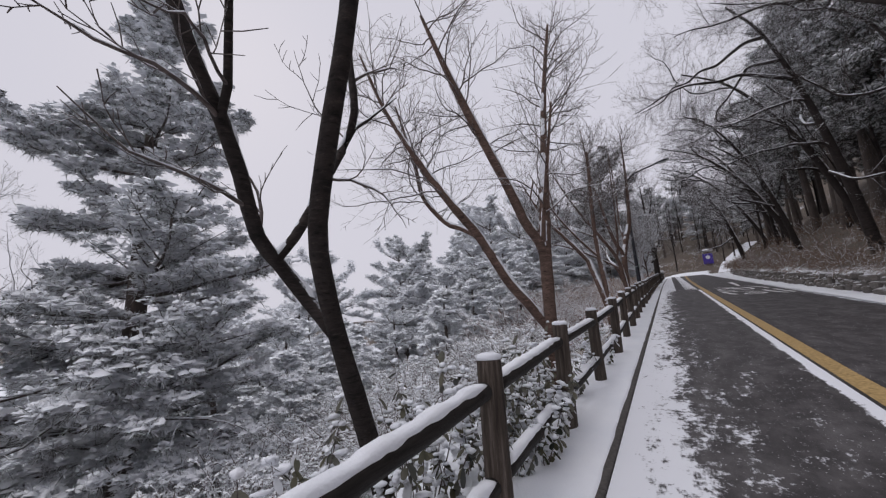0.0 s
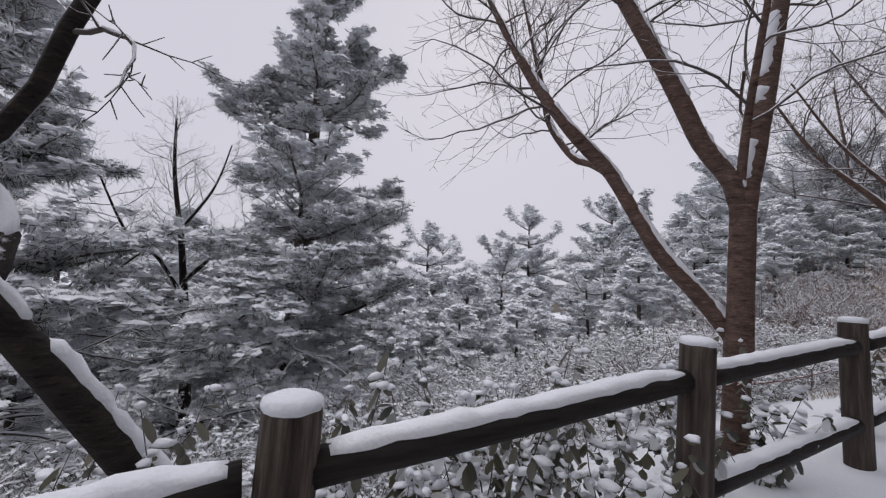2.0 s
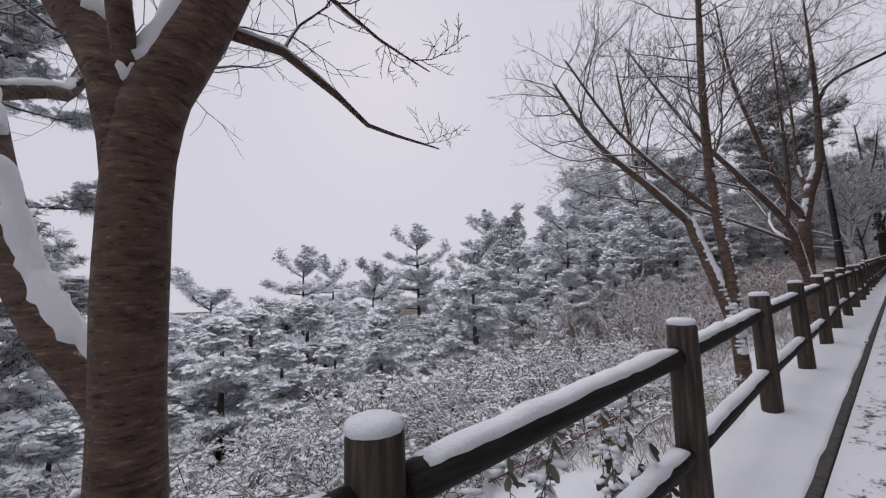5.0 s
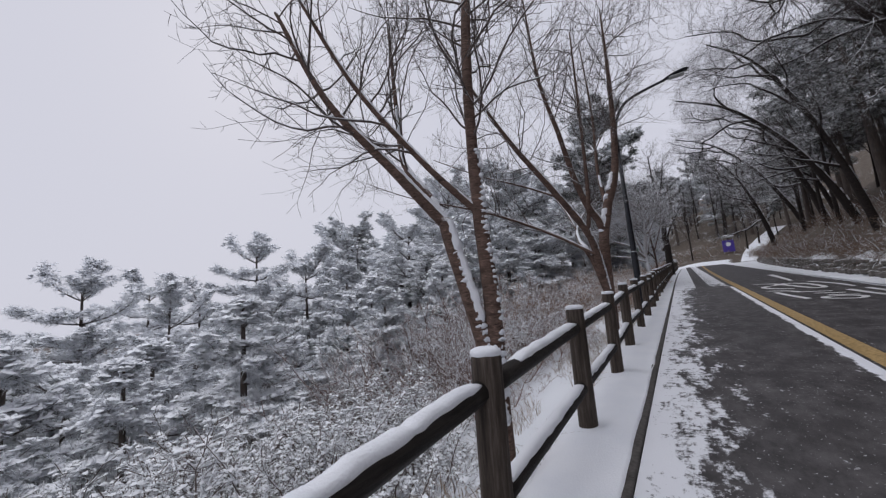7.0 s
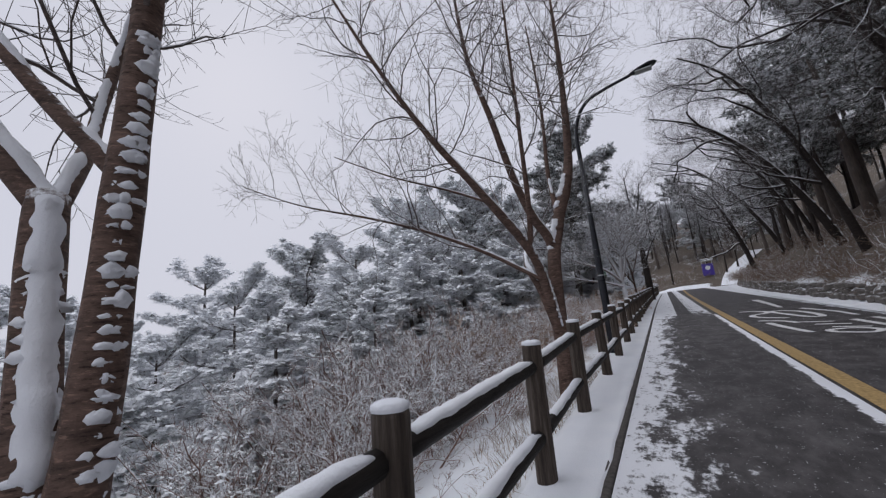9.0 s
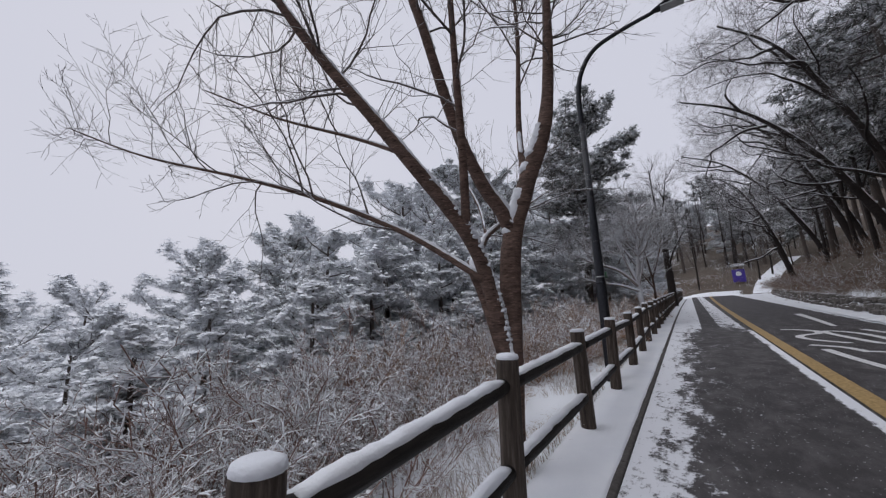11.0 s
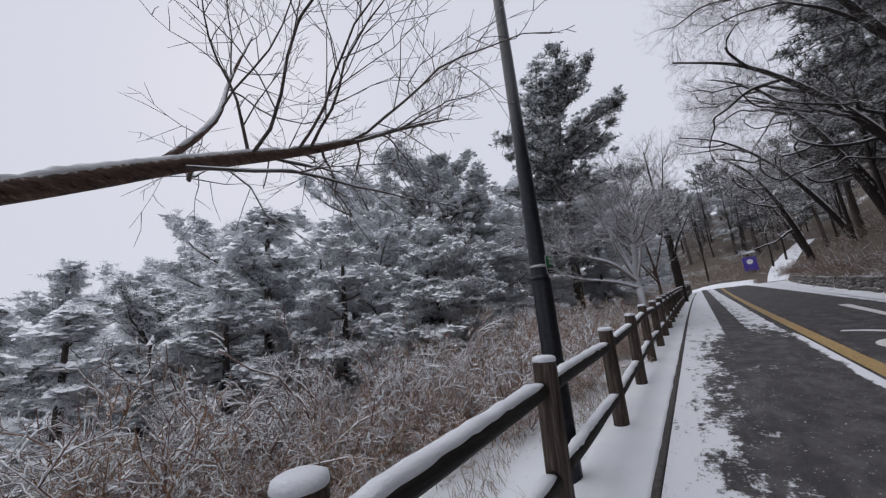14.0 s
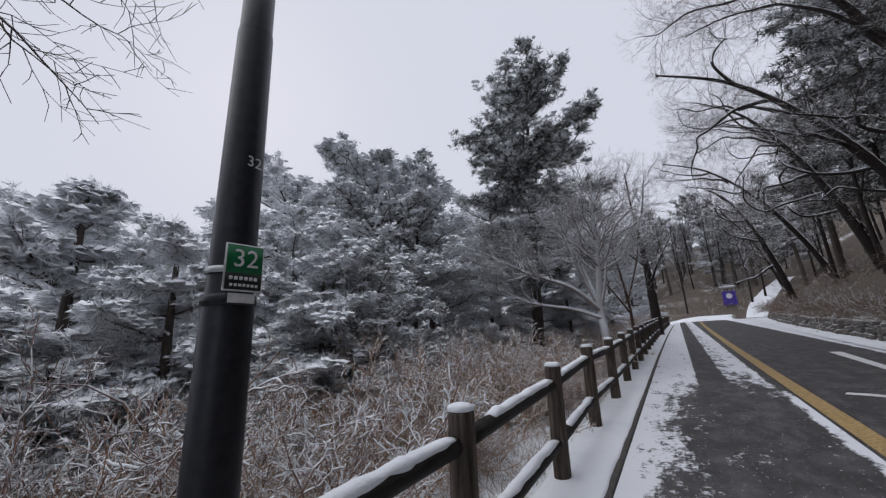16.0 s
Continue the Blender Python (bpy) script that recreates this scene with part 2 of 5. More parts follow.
M_KERB = plain_material("kerb_stone", (0.075, 0.068, 0.064), 0.7, 0, 0.4)
M_YELLOW = plain_material("yellow_road_paint", (0.36, 0.245, 0.105), 0.6, 0, 0.35)
M_WHITE = plain_material("white_road_paint", (0.62, 0.62, 0.62), 0.6, 0, 0.25)
M_STONE = bark_material("wall_stone", (0.05, 0.044, 0.040), (0.20, 0.18, 0.165), (0.75, 1.1), 0.9)
M_POLE = plain_material("dark_painted_steel", (0.030, 0.031, 0.036), 0.35, 0.5, 0.2)
M_GREEN = plain_material("green_sign_face", (0.015, 0.14, 0.055), 0.4)
M_SIGNWHITE = plain_material("white_sign_print", (0.7, 0.7, 0.7), 0.5)
M_SIGNDARK = plain_material("black_sign_band", (0.02, 0.025, 0.022), 0.5)
M_PURPLE = plain_material("purple_panel", (0.075, 0.05, 0.30), 0.5)
M_STEEL = plain_material("galvanised_steel", (0.42, 0.43, 0.44), 0.4, 0.8)
M_RED = plain_material("red_cord", (0.22, 0.055, 0.045), 0.7)


# ---- the lie of the land ----
def clamp01(v):
    return min(1.0, max(0.0, v))


def bend(y):
    """How far the road has swung to the right at y."""
    return 0.0003 * max(0.0, y - 30) ** 2 + 0.05 * max(0.0, min(y, 84) - 72) ** 2


def widen(y):
    """How much wider the lane has become at y."""
    return 0.0010 * max(0.0, min(y, 80) - 28) ** 2


def road_z(y):
    y2 = min(y, 70) + (12 * (1 - math.exp(-(y - 70) / 12)) if y > 70 else 0)
    return -0.512 + 0.06405 * max(y2, -60)


def land(x, y):
    u = x - bend(y)
    z = road_z(y)
    right = 5.7 + widen(y)
    edge = -1.9 + 0.65 * clamp01((y - 7) / 3)
    if u < edge:
        steep = 0.55 - 0.20 * clamp01((y - 2) / 8) - 0.20 * clamp01((y - 12) / 9)
        d = edge - u
        z -= steep * min(d, 4.5) + (steep + 0.12) * max(0, min(d, 16) - 4.5) + 0.12 * max(0, min(d, 120) - 16)
    elif u > right:
        d = u - right
        z += 0.45 * clamp01((d - 0.1) / 0.3) + 0.62 * min(d, 28) + 0.15 * max(0, min(d, 200) - 28)
    rough = clamp01((-1.3 - u) / 2) + clamp01((u - right) / 1.5)
    if rough > 0:
        z += rough * (0.16 * noise.noise((x * 0.6, y * 0.6, 0.3)) + 0.35 * noise.noise((x * 0.13, y * 0.13, 4.0)))
    if y > 78:
        z += (0.33 * min(y - 78, 10) + 0.42 * max(0, min(y, 130) - 88)) * clamp01((x + 45) / 40) * clamp01(1 - (x - 60) / 200)
    return z


# ---- mesh helpers ----
class Mesh:
    def __init__(self):
        self.v, self.f, self.m = [], [], []

    def tube(self, pts, radii, n=6, mat=0, cap=True, rough=0.0):
        k = len(self.v)
        up = Vector((0.31, 0.17, 0.93))
        last = len(pts) - 1
        for i, p in enumerate(pts):
            d = (pts[min(i + 1, last)] - pts[max(i - 1, 0)])
            a = d.cross(up)
            if a.length < 1e-6:
                a = d.cross(Vector((1, 0, 0)))
            a.normalize()
            b = d.cross(a).normalized()
            r = radii[i]
            for j in range(n):
                w = 2 * math.pi * j / n
                o = (a * math.cos(w) + b * math.sin(w)) * r
                if rough:
                    o *= 1 + rough * noise.noise((p + o) * 28) + rough * 0.7 * noise.noise((p + o) * 70)
                self.v.append(p + o)
        for i in range(last):
            for j in range(n):
                q = k + i * n + j
                s = k + i * n + (j + 1) % n
                self.f.append((q, s, s + n, q + n))
                self.m.append(mat)
        if cap and n > 3:
            self.f.append(tuple(k + j for j in range(n))[::-1])
            self.f.append(tuple(k + last * n + j for j in range(n)))
            self.m += [mat, mat]

    def blob(self, c, s, mat=0, lumps=0.25, turn=0.0):
        """A small uneven lump, flat below."""
        k = len(self.v)
        c = Vector(c)
        rings = ((-0.45, 0.75), (0.1, 1.0), (0.62, 0.72))
        n = 6
        for h, r in rings:
            w0 = random.random()
            for j in range(n):
                w = 2 * math.pi * (j + w0) / n
                q = r * (1 + random.uniform(-lumps, lumps))
                px, py = s[0] * q * math.cos(w), s[1] * q * math.sin(w)
                self.v.append(c + Vector((px * math.cos(turn) - py * math.sin(turn), px * math.sin(turn) + py * math.cos(turn), s[2] * (h + random.uniform(-.12, .12)))))
        self.v.append(c + Vector((0, 0, s[2])))
        for i in range(2):
            for j in range(n):
                a, b = k + i * n + j, k + i * n + (j + 1) % n
                self.f.append((a, b, b + n, a + n))
                self.m.append(mat)
        for j in range(n):
            self.f.append((k + 2 * n + j, k + 2 * n + (j + 1) % n, k + 3 * n))
            self.m.append(mat)
        self.f.append(tuple(k + j for j in range(n))[::-1])
        self.m.append(mat)

    def box(self, x0, x1, y0, y1, z0, z1, mat=0):
        k = len(self.v)
        self.v += [Vector((x, y, z)) for x in (x0, x1) for y in (y0, y1) for z in (z0, z1)]
        for q in ((0, 1, 3, 2), (4, 6, 7, 5), (0, 4, 5, 1), (2, 3, 7, 6), (0, 2, 6, 4), (1, 5, 7, 3)):
            self.f.append(tuple(k + i for i in q))
            self.m.append(mat)

    def object(self, name, mats, parent=None, label="", smooth=True):
        me = bpy.data.meshes.new(name)
        me.from_pydata([tuple(p) for p in self.v], [], self.f)
        for m in (mats if isinstance(mats, (list, tuple)) else [mats]):
            me.materials.append(m)
        if any(self.m):
            me.polygons.foreach_set("material_index", self.m)
        if smooth:
            me.polygons.foreach_set("use_smooth", [True] * len(me.polygons))
        me.update()
        ob = new(name, me)
        if parent:
            ob.parent = parent
        if label:
            ob["label"] = label
        return ob


def raw_mesh(name, verts, faces, mat, parent=None, label="", smooth=False):
    """From arrays of corners and of triangles."""
    me = bpy.data.meshes.new(name)
    nv, nf = len(verts), len(faces)
    me.vertices.add(nv)
    me.vertices.foreach_set("co", np.asarray(verts, dtype=np.float32).ravel())
    me.loops.add(nf * 3)
    me.loops.foreach_set("vertex_index", np.asarray(faces, dtype=np.int32).ravel())
    me.polygons.add(nf)
    me.polygons.foreach_set("loop_start", np.arange(0, nf * 3, 3, dtype=np.int32))
    if smooth:
        me.polygons.foreach_set("use_smooth", np.ones(nf, dtype=bool))
    me.materials.append(mat)
    me.update()
    me.validate()
    ob = new(name, me)
    if parent:
        ob.parent = parent
    if label:
        ob["label"] = label
    return ob


def thing(name, label, category, group="", at=(0, 0, 0)):
    e = new(name)
    e.empty_display_size = 0.2
    e.location = at
    return tagged(e, label, category, group)


def needles(rng, centres, ways, size, count, width, spread=0.8):
    """Thin blades that fan out of every centre."""
    n = len(centres)
    c = np.repeat(centres, count, axis=0)
    d = np.repeat(ways, count, axis=0)
    r = rng.normal(size=(n * count, 3))
    r /= np.linalg.norm(r, axis=1)[:, None]
    w = d * (1 - spread * 0.5) + r * spread
    w /= np.linalg.norm(w, axis=1)[:, None]
    ln = np.repeat(size, count)[:, None] * rng.uniform(0.6, 1.1, (n * count, 1))
    side = np.cross(w, rng.normal(size=(n * count, 3)))
    side /= np.linalg.norm(side, axis=1)[:, None] + 1e-9
    base = c + w * ln * 0.08
    a, b, t = base - side * width, base + side * width, c + w * ln
    v = np.stack([a, b, t], axis=1).reshape(-1, 3)
    return v, np.arange(len(v)).reshape(-1, 3)


def lumps(rng, centres, sx, sz):
    """Small uneven snow lumps: a ring of five and a crown."""
    n = len(centres)
    k = np.array([[1, 0, -.2], [.3, .95, -.2], [-.8, .6, -.2], [-.8, -.6, -.2], [.3, -.95, -.2], [0, 0, 0.55]])
    v = k[None] * (1 + rng.uniform(-.45, .45, (n, 6, 3)))
    v[:, 5, :2] += rng.uniform(-.6, .6, (n, 2))
    v[:, :5, 2] += rng.uniform(-.35, .35, (n, 5))
    long = rng.uniform(0.7, 1.5, n)
    v[:, :, 0] *= long[:, None]
    a = rng.uniform(0, 6.28, n)
    ca, sa = np.cos(a)[:, None], np.sin(a)[:, None]
    x, y = v[:, :, 0] * ca - v[:, :, 1] * sa, v[:, :, 0] * sa + v[:, :, 1] * ca
    v = np.stack([x * sx[:, None], y * sx[:, None], v[:, :, 2] * sz[:, None]], axis=2) + centres[:, None]
    f = np.array([[0, 1, 5], [1, 2, 5], [2, 3, 5], [3, 4, 5], [4, 0, 5]])
    return v.reshape(-1, 3), (f[None] + (np.arange(n) * 6)[:, None, None]).reshape(-1, 3)


def smooth_line(pts, step):
    """A rounded line through the given points, with corners about step apart."""
    out = []
    P = [Vector(p) for p in pts]
    for i in range(len(P) - 1):
        a, b, c, d = P[max(i - 1, 0)], P[i], P[i + 1], P[min(i + 2, len(P) - 1)]
        n = max(1, int((c - b).length / step))
        for k in range(n):
            t = k / n
            out.append(0.5 * ((2 * b) + (c - a) * t + (2 * a - 5 * b + 4 * c - d) * t * t + (3 * b - a - 3 * c + d) * t ** 3))
    out.append(P[-1])
    return out


# ---- bare trees ----
def shoot(rnd, start, way, length, r, bends=0.25, lift=0.15, n=6):
    pts, p, d = [start.copy()], start.copy(), way.normalized()
    for i in range(n):
        d = (d + Vector((rnd.gauss(0, bends), rnd.gauss(0, bends), rnd.gauss(0, bends) + lift)) * 0.5).normalized()
        p = p + d * (length / n)
        pts.append(p)
    return pts, [r * (1 - 0.8 * i / n) for i in range(n + 1)]


def spray(rnd, start, way, ln, r, small, white, lift, twigs, fine):
    """One bough: side twigs by turns along it, shorter towards its tip, each with a few spurs."""
    bp, br = shoot(rnd, start, way, ln, r, 0.34, lift, 9)
    small.tube(bp, br, 5, 0, False)
    if white is not None and r > 0.006:
        flat = [i for i in range(1, 8) if abs((bp[i + 1] - bp[i]).normalized().z) < 0.8]
        if len(flat) > 3:
            a, b = flat[0], flat[-1]
            white.tube([bp[i] + Vector((0, 0, br[i] * 0.8)) for i in range(a, b + 1)], [br[i] * (0.35 if i in (a, b) else rnd.uniform(0.6, 0.95)) for i in range(a, b + 1)], 5, 0, False)
    turn = rnd.uniform(0, 6.283)
    for q in range(twigs):
        t = 0.14 + 0.82 * (q + rnd.random() * 0.6) / twigs
        j = min(8, int(t * 9))
        d2 = (bp[j + 1] - bp[j]).normalized()
        a = d2.cross(Vector((0.2, 0.1, 1))).normalized()
        turn += 2.4 + rnd.uniform(-.5, .5)
        o2 = a * math.cos(turn) + d2.cross(a) * math.sin(turn)
        tl = ln * (0.58 * (1 - t) + 0.14) * rnd.uniform(0.7, 1.25)
        tp, tr = shoot(rnd, bp[j].lerp(bp[j + 1], t * 9 - j if t * 9 - j < 1 else 0.5), d2 * 0.8 + o2 * 0.75, tl, max(0.0035, br[j] * 0.55), 0.36, lift + 0.06, 5)
        small.tube(tp, [max(0.0019, v) for v in tr], 3, 0, False)
        if fine:
            for k in range(4):
                jj = 1 + k
                d3 = (tp[jj + 1] - tp[jj]).normalized()
                o3 = d3.cross(Vector((rnd.gauss(0, 1), rnd.gauss(0, 1), rnd.gauss(0, 1)))).normalized()
                fp, fr = shoot(rnd, tp[jj], d3 * 0.8 + o3 * 0.8, tl * rnd.uniform(0.14, 0.42), 0.003, 0.3, lift + 0.08, 2)
                small.tube(fp, [0.0027, 0.0022, 0.0016], 3, 0, False)


def bare_tree(name, label, limbs, seed, bark, twig_mat, branches=9, twigs=5, reach=1.0, snow=True, lift=0.12, fine=True, start=0.3, group="", thick=0.0115, clear=-99):
    """limbs: (points, first radius, last radius); the first is the trunk. Boughs, twigs and settled snow grow from them."""
    rnd = random.Random(seed)
    base = Vector(limbs[0][0][0])
    root = thing(name, label, "tree", group, base)
    wood, small, white = Mesh(), Mesh(), Mesh()
    for li, (pts, r0, r1) in enumerate(limbs):
        line = smooth_line([Vector(p) - base for p in pts], 0.12 if isinstance(r0, tuple) or r0 > 0.03 else 0.2)
        n = len(line)
        marks = r0 if isinstance(r0, tuple) else (r0, r1)
        r0 = marks[0]
        rad = [float(np.interp(i / (n - 1), np.linspace(0, 1, len(marks)), marks)) * (1 + 0.09 * noise.noise((li * 7.1, i * 0.45, seed + 0.5))) for i in range(n)]
        if li == 0:
            for i in range(min(5, n)):
                rad[i] *= 1 + 0.4 * (1 - i / 5) ** 2
        wood.tube(line, rad, 10 if r0 > 0.05 else 7)
        if snow:
            fine_line = smooth_line([Vector(p) - base for p in pts], 0.035)
            m = len(fine_line)
            run, rr = [], []
            for i in range(m):
                d = fine_line[min(i + 1, m - 1)] - fine_line[max(i - 1, 0)]
                flat = math.hypot(d.x, d.y) / (d.length + 1e-6)
                r = rad[min(n - 1, int(i * n / m))]
                keep = flat > 0.22 and noise.noise((i * 0.11, li * 3.3, seed)) + 0.5 * noise.noise((i * 0.5, li * 1.7, seed)) > -0.5 + 0.35 * clamp01((0.6 - flat) / 0.3) and i < m - 1
                if keep:
                    q = r * (0.64 + 0.14 * noise.noise((i * 0.25, li + 0.3, 5.2)) + 0.08 * noise.noise((i * 1.3, li + 0.6, 8.4)))
                    side = d.cross(Vector((0, 0, 1))).normalized().cross(d).normalized()
                    run.append(fine_line[i] + side * r * 0.68 + Vector((noise.noise((i * 0.9, li, 2)), noise.noise((i * 0.9, li, 4)), 0)) * r * 0.10)
                    rr.append(max(0.005, q))
                elif len(run) > 1:
                    rr[0] *= 0.3
                    rr[-1] *= 0.3
                    white.tube(run, rr, 9, 0, True, 0.28)
                    run, rr = [], []
                else:
                    run, rr = [], []
        # boughs and twigs
        length = sum((line[i + 1] - line[i]).length for i in range(n - 1))
        count = int(branches * length / 2.0 * (1.0 if r0 > 0.03 else 0.7))
        own = reach * min(1.0, 0.3 + r0 / 0.05)
        for k in range(count):
            t = start + (1 - start) * (k + rnd.random()) / count if li == 0 else (0.22 if r0 < 0.05 else 0.42) + (0.78 if r0 < 0.05 else 0.58) * (k + rnd.random()) / max(1, count)
            i = min(n - 2, int(t * (n - 1)))
            if line[i].z + base.z < clear:
                continue
            d = (line[i + 1] - line[i]).normalized()
            out = d.cross(Vector((rnd.gauss(0, 1), rnd.gauss(0, 1), rnd.gauss(0, 1)))).normalized()
            way = d * rnd.uniform(0.3, 0.9) + out
            if lift > 0 and way.z < 0:
                way.z *= -0.4
            ln = own * rnd.uniform(0.75, 1.5) * (1.15 - 0.5 * t)
            spray(rnd, line[i], way, ln, max(0.005, min(thick, rad[i] * 0.45)), small, white if snow else None, lift, twigs, fine)
    wood.object("trunk", bark, root)
    tagged(small.object("crown", twig_mat, root), kind="stuff")
    if white.v:
        tagged(white.object("settled_snow", M_SNOW, root, "snow lying along the limbs"), kind="stuff")
    return root


# ---- pines ----
def pine(name, label, height, radius, seed, style, tufts, needle_mat, size=0.2, width=0.012, snow=1.0, clear=0.25, group="", tiers=0, skirt=0, lean_x=None):
    """style 'cone': layered boughs down the trunk; 'crown': flat irregular plates on a tall bare trunk.
    skirt: bare lower boughs with snow along them."""
    rng, rnd = np.random.default_rng(seed), random.Random(seed)
    root = thing(name, label, "tree", group)
    wood, ledge = Mesh(), Mesh()
    lean = Vector((rnd.uniform(-.05, .05), rnd.uniform(-.05, .05), 0)) * height
    if lean_x is not None:
        lean.x = lean_x
    trunk = smooth_line([Vector((0, 0, -0.3)), lean * 0.3 + Vector((0, 0, height * 0.35)), lean * 0.8 + Vector((0, 0, height * 0.7)), lean + Vector((0, 0, height))], 0.3)
    r0 = 0.018 * height + 0.03
    wood.tube(trunk, [r0 * (1 - 0.9 * i / (len(trunk) - 1)) + 0.012 for i in range(len(trunk))], 8)
    C, W = [], []
    levels = tiers or int((24 if style == 'cone' else 13) * (1 - clear) + 4)
    for a in range(levels):
        t = clear + (1 - clear) * (a + 0.35 * rnd.random()) / levels
        if style == 'cone':
            reach = radius * (1.05 - t) ** 0.75 * 1.15
        else:
            reach = radius * (0.65 + 0.5 * math.sin(math.pi * clamp01((t - clear) / (1 - clear)) ** 0.8)) * (1.0 if t < 0.93 else 0.55)
        p0 = trunk[min(len(trunk) - 1, int(t * (len(trunk) - 1)))]
        for b in range(rnd.choice((3, 4, 5)) if style == 'cone' else rnd.choice((2, 3, 4))):
            w = rnd.uniform(0, 6.283)
            ln = reach * rnd.uniform(0.5, 1.15)
            way = Vector((math.cos(w), math.sin(w), rnd.uniform(-0.12, 0.2) + 0.55 * (t > 0.85)))
            bp, br = shoot(rnd, p0, way, ln, 0.012 + 0.014 * ln, 0.2, -0.02 if t < 0.6 else 0.1, 8)
            wood.tube(bp, br, 4, 0, False)
            side = 1
            for k in range(max(3, int(ln * 4.2))):
                u = 0.10 + 0.87 * rnd.random()
                j = min(7, int(u * 8))
                d = (bp[j + 1] - bp[j]).normalized()
                side = -side
                o = Vector((-d.y, d.x, rnd.uniform(-.05, .22) * side)) * side
                sp, sr = shoot(rnd, bp[j], d * 0.85 + o * 0.8, ln * (0.45 * (1 - u) + 0.13) * rnd.uniform(0.8, 1.3), br[j] * 0.5, 0.18, 0.10, 4)
                wood.tube(sp[::2], [max(0.004, q) for q in sr[::2]], 3, 0, False)
                for q in range(1, 5):
                    C.append(sp[q])
                    W.append((sp[q] - sp[q - 1]).normalized() + Vector((0, 0, 0.45)))
            for q in range(2, 9):
                C.append(bp[q])
                W.append((bp[q] - bp[q - 1]).normalized() + Vector((0, 0, 0.45)))
    for a in range(skirt):
        t = 0.06 + (clear + 0.05) * rnd.random()
        p0 = trunk[min(len(trunk) - 1, int(t * (len(trunk) - 1)))]
        w = rnd.uniform(0, 6.283)
        ln = radius * rnd.uniform(0.5, 1.05)
        bp, br = shoot(rnd, p0, Vector((math.cos(w), math.sin(w), rnd.uniform(-0.2, 0.15))), ln, 0.014 + 0.006 * ln, 0.22, -0.03, 9)
        wood.tube(bp, br, 5, 0, False)
        ledge.tube([p + Vector((0, 0, 0.016)) for p in bp[1:]], [max(0.007, q * 0.9) for q in br[1:]], 5, 0, False)
        for k in range(9):
            j = rnd.randrange(2, 9)
            d = (bp[j + 1] - bp[j]).normalized()
            o = Vector((-d.y, d.x, rnd.uniform(-.3, .3))) * rnd.choice((-1, 1))
            sp, sr = shoot(rnd, bp[j], d * 0.8 + o * 0.7, ln * rnd.uniform(0.12, 0.35), 0.008, 0.3, -0.02, 4)
            wood.tube(sp, [max(0.004, q) for q in sr], 3, 0, False)
            ledge.tube([p + Vector((0, 0, 0.008)) for p in sp], [0.008] * 5, 3, 0, False)
            if k % 2:
                C.append(sp[4])
                W.append((sp[4] - sp[3]).normalized() + Vector((0, 0, 0.3)))
    C, W = np.array([tuple(c) for c in C]), np.array([tuple(c) for c in W])
    pick = rng.integers(0, len(C), tufts) if tufts > len(C) else rng.choice(len(C), tufts, replace=False)
    c = C[pick] + rng.normal(0, size * 0.34, (len(pick), 3)) * np.array([1, 1, 0.4])
    w = W[pick] / np.linalg.norm(W[pick], axis=1)[:, None]
    s = size * rng.uniform(0.7, 1.25, len(c))
    wood.object("trunk", M_PINEBARK, root)
    v, f = needles(rng, c, w + np.array([0, 0, -0.3]), s, 9, width, 0.85)
    tagged(raw_mesh("crown", v, f, needle_mat, root), kind="stuff")
    if snow > 0:
        # pads ride on the upper side of the tufts and leave the undersides dark
        keep = rng.random(len(c)) < min(1.0, snow)
        per = 2 if snow < 0.6 else 3
        n1 = int(keep.sum())
        ck, sk = np.repeat(c[keep], per, axis=0), np.repeat(s[keep], per)
        ck = ck + rng.normal(0, 0.34, (n1 * per, 3)) * sk[:, None] * np.array([1, 1, 0.25]) + np.array([0, 0, 0.36]) * sk[:, None]
        v1, f1 = lumps(rng, ck, sk * rng.uniform(0.15, 0.42, n1 * per), sk * rng.uniform(0.16, 0.34, n1 * per))
        v2, f2 = needles(rng, c[keep] + np.array([0, 0, 0.12]) * s[keep][:, None], w[keep] * 0.6 + np.array([0, 0, 0.55]), s[keep] * 0.95, 8, width * 1.3, 0.85)
        tagged(raw_mesh("settled_snow", np.concatenate([v1, v2]), np.concatenate([f1, f2 + len(v1)]), M_POWDER, root, "snow lying on the needles", True), kind="stuff")
    if ledge.v:
        tagged(ledge.object("snow_line", M_POWDER, root, "lines of snow along the bare lower boughs"), kind="stuff")
    return root


def plant(ob, x, y, turn=0.0, scale=1.0, sink=0.0, first=False):
    """Set a thing, or a copy of it, on the land."""
    m = pose(x, y, land(x, y) - sink, 0, 0, turn)
    if first:
        ob.matrix_basis = m
        c = ob
    else:
        c = copy_thing(ob, m)
    c.scale = (scale, scale, scale)
    return c


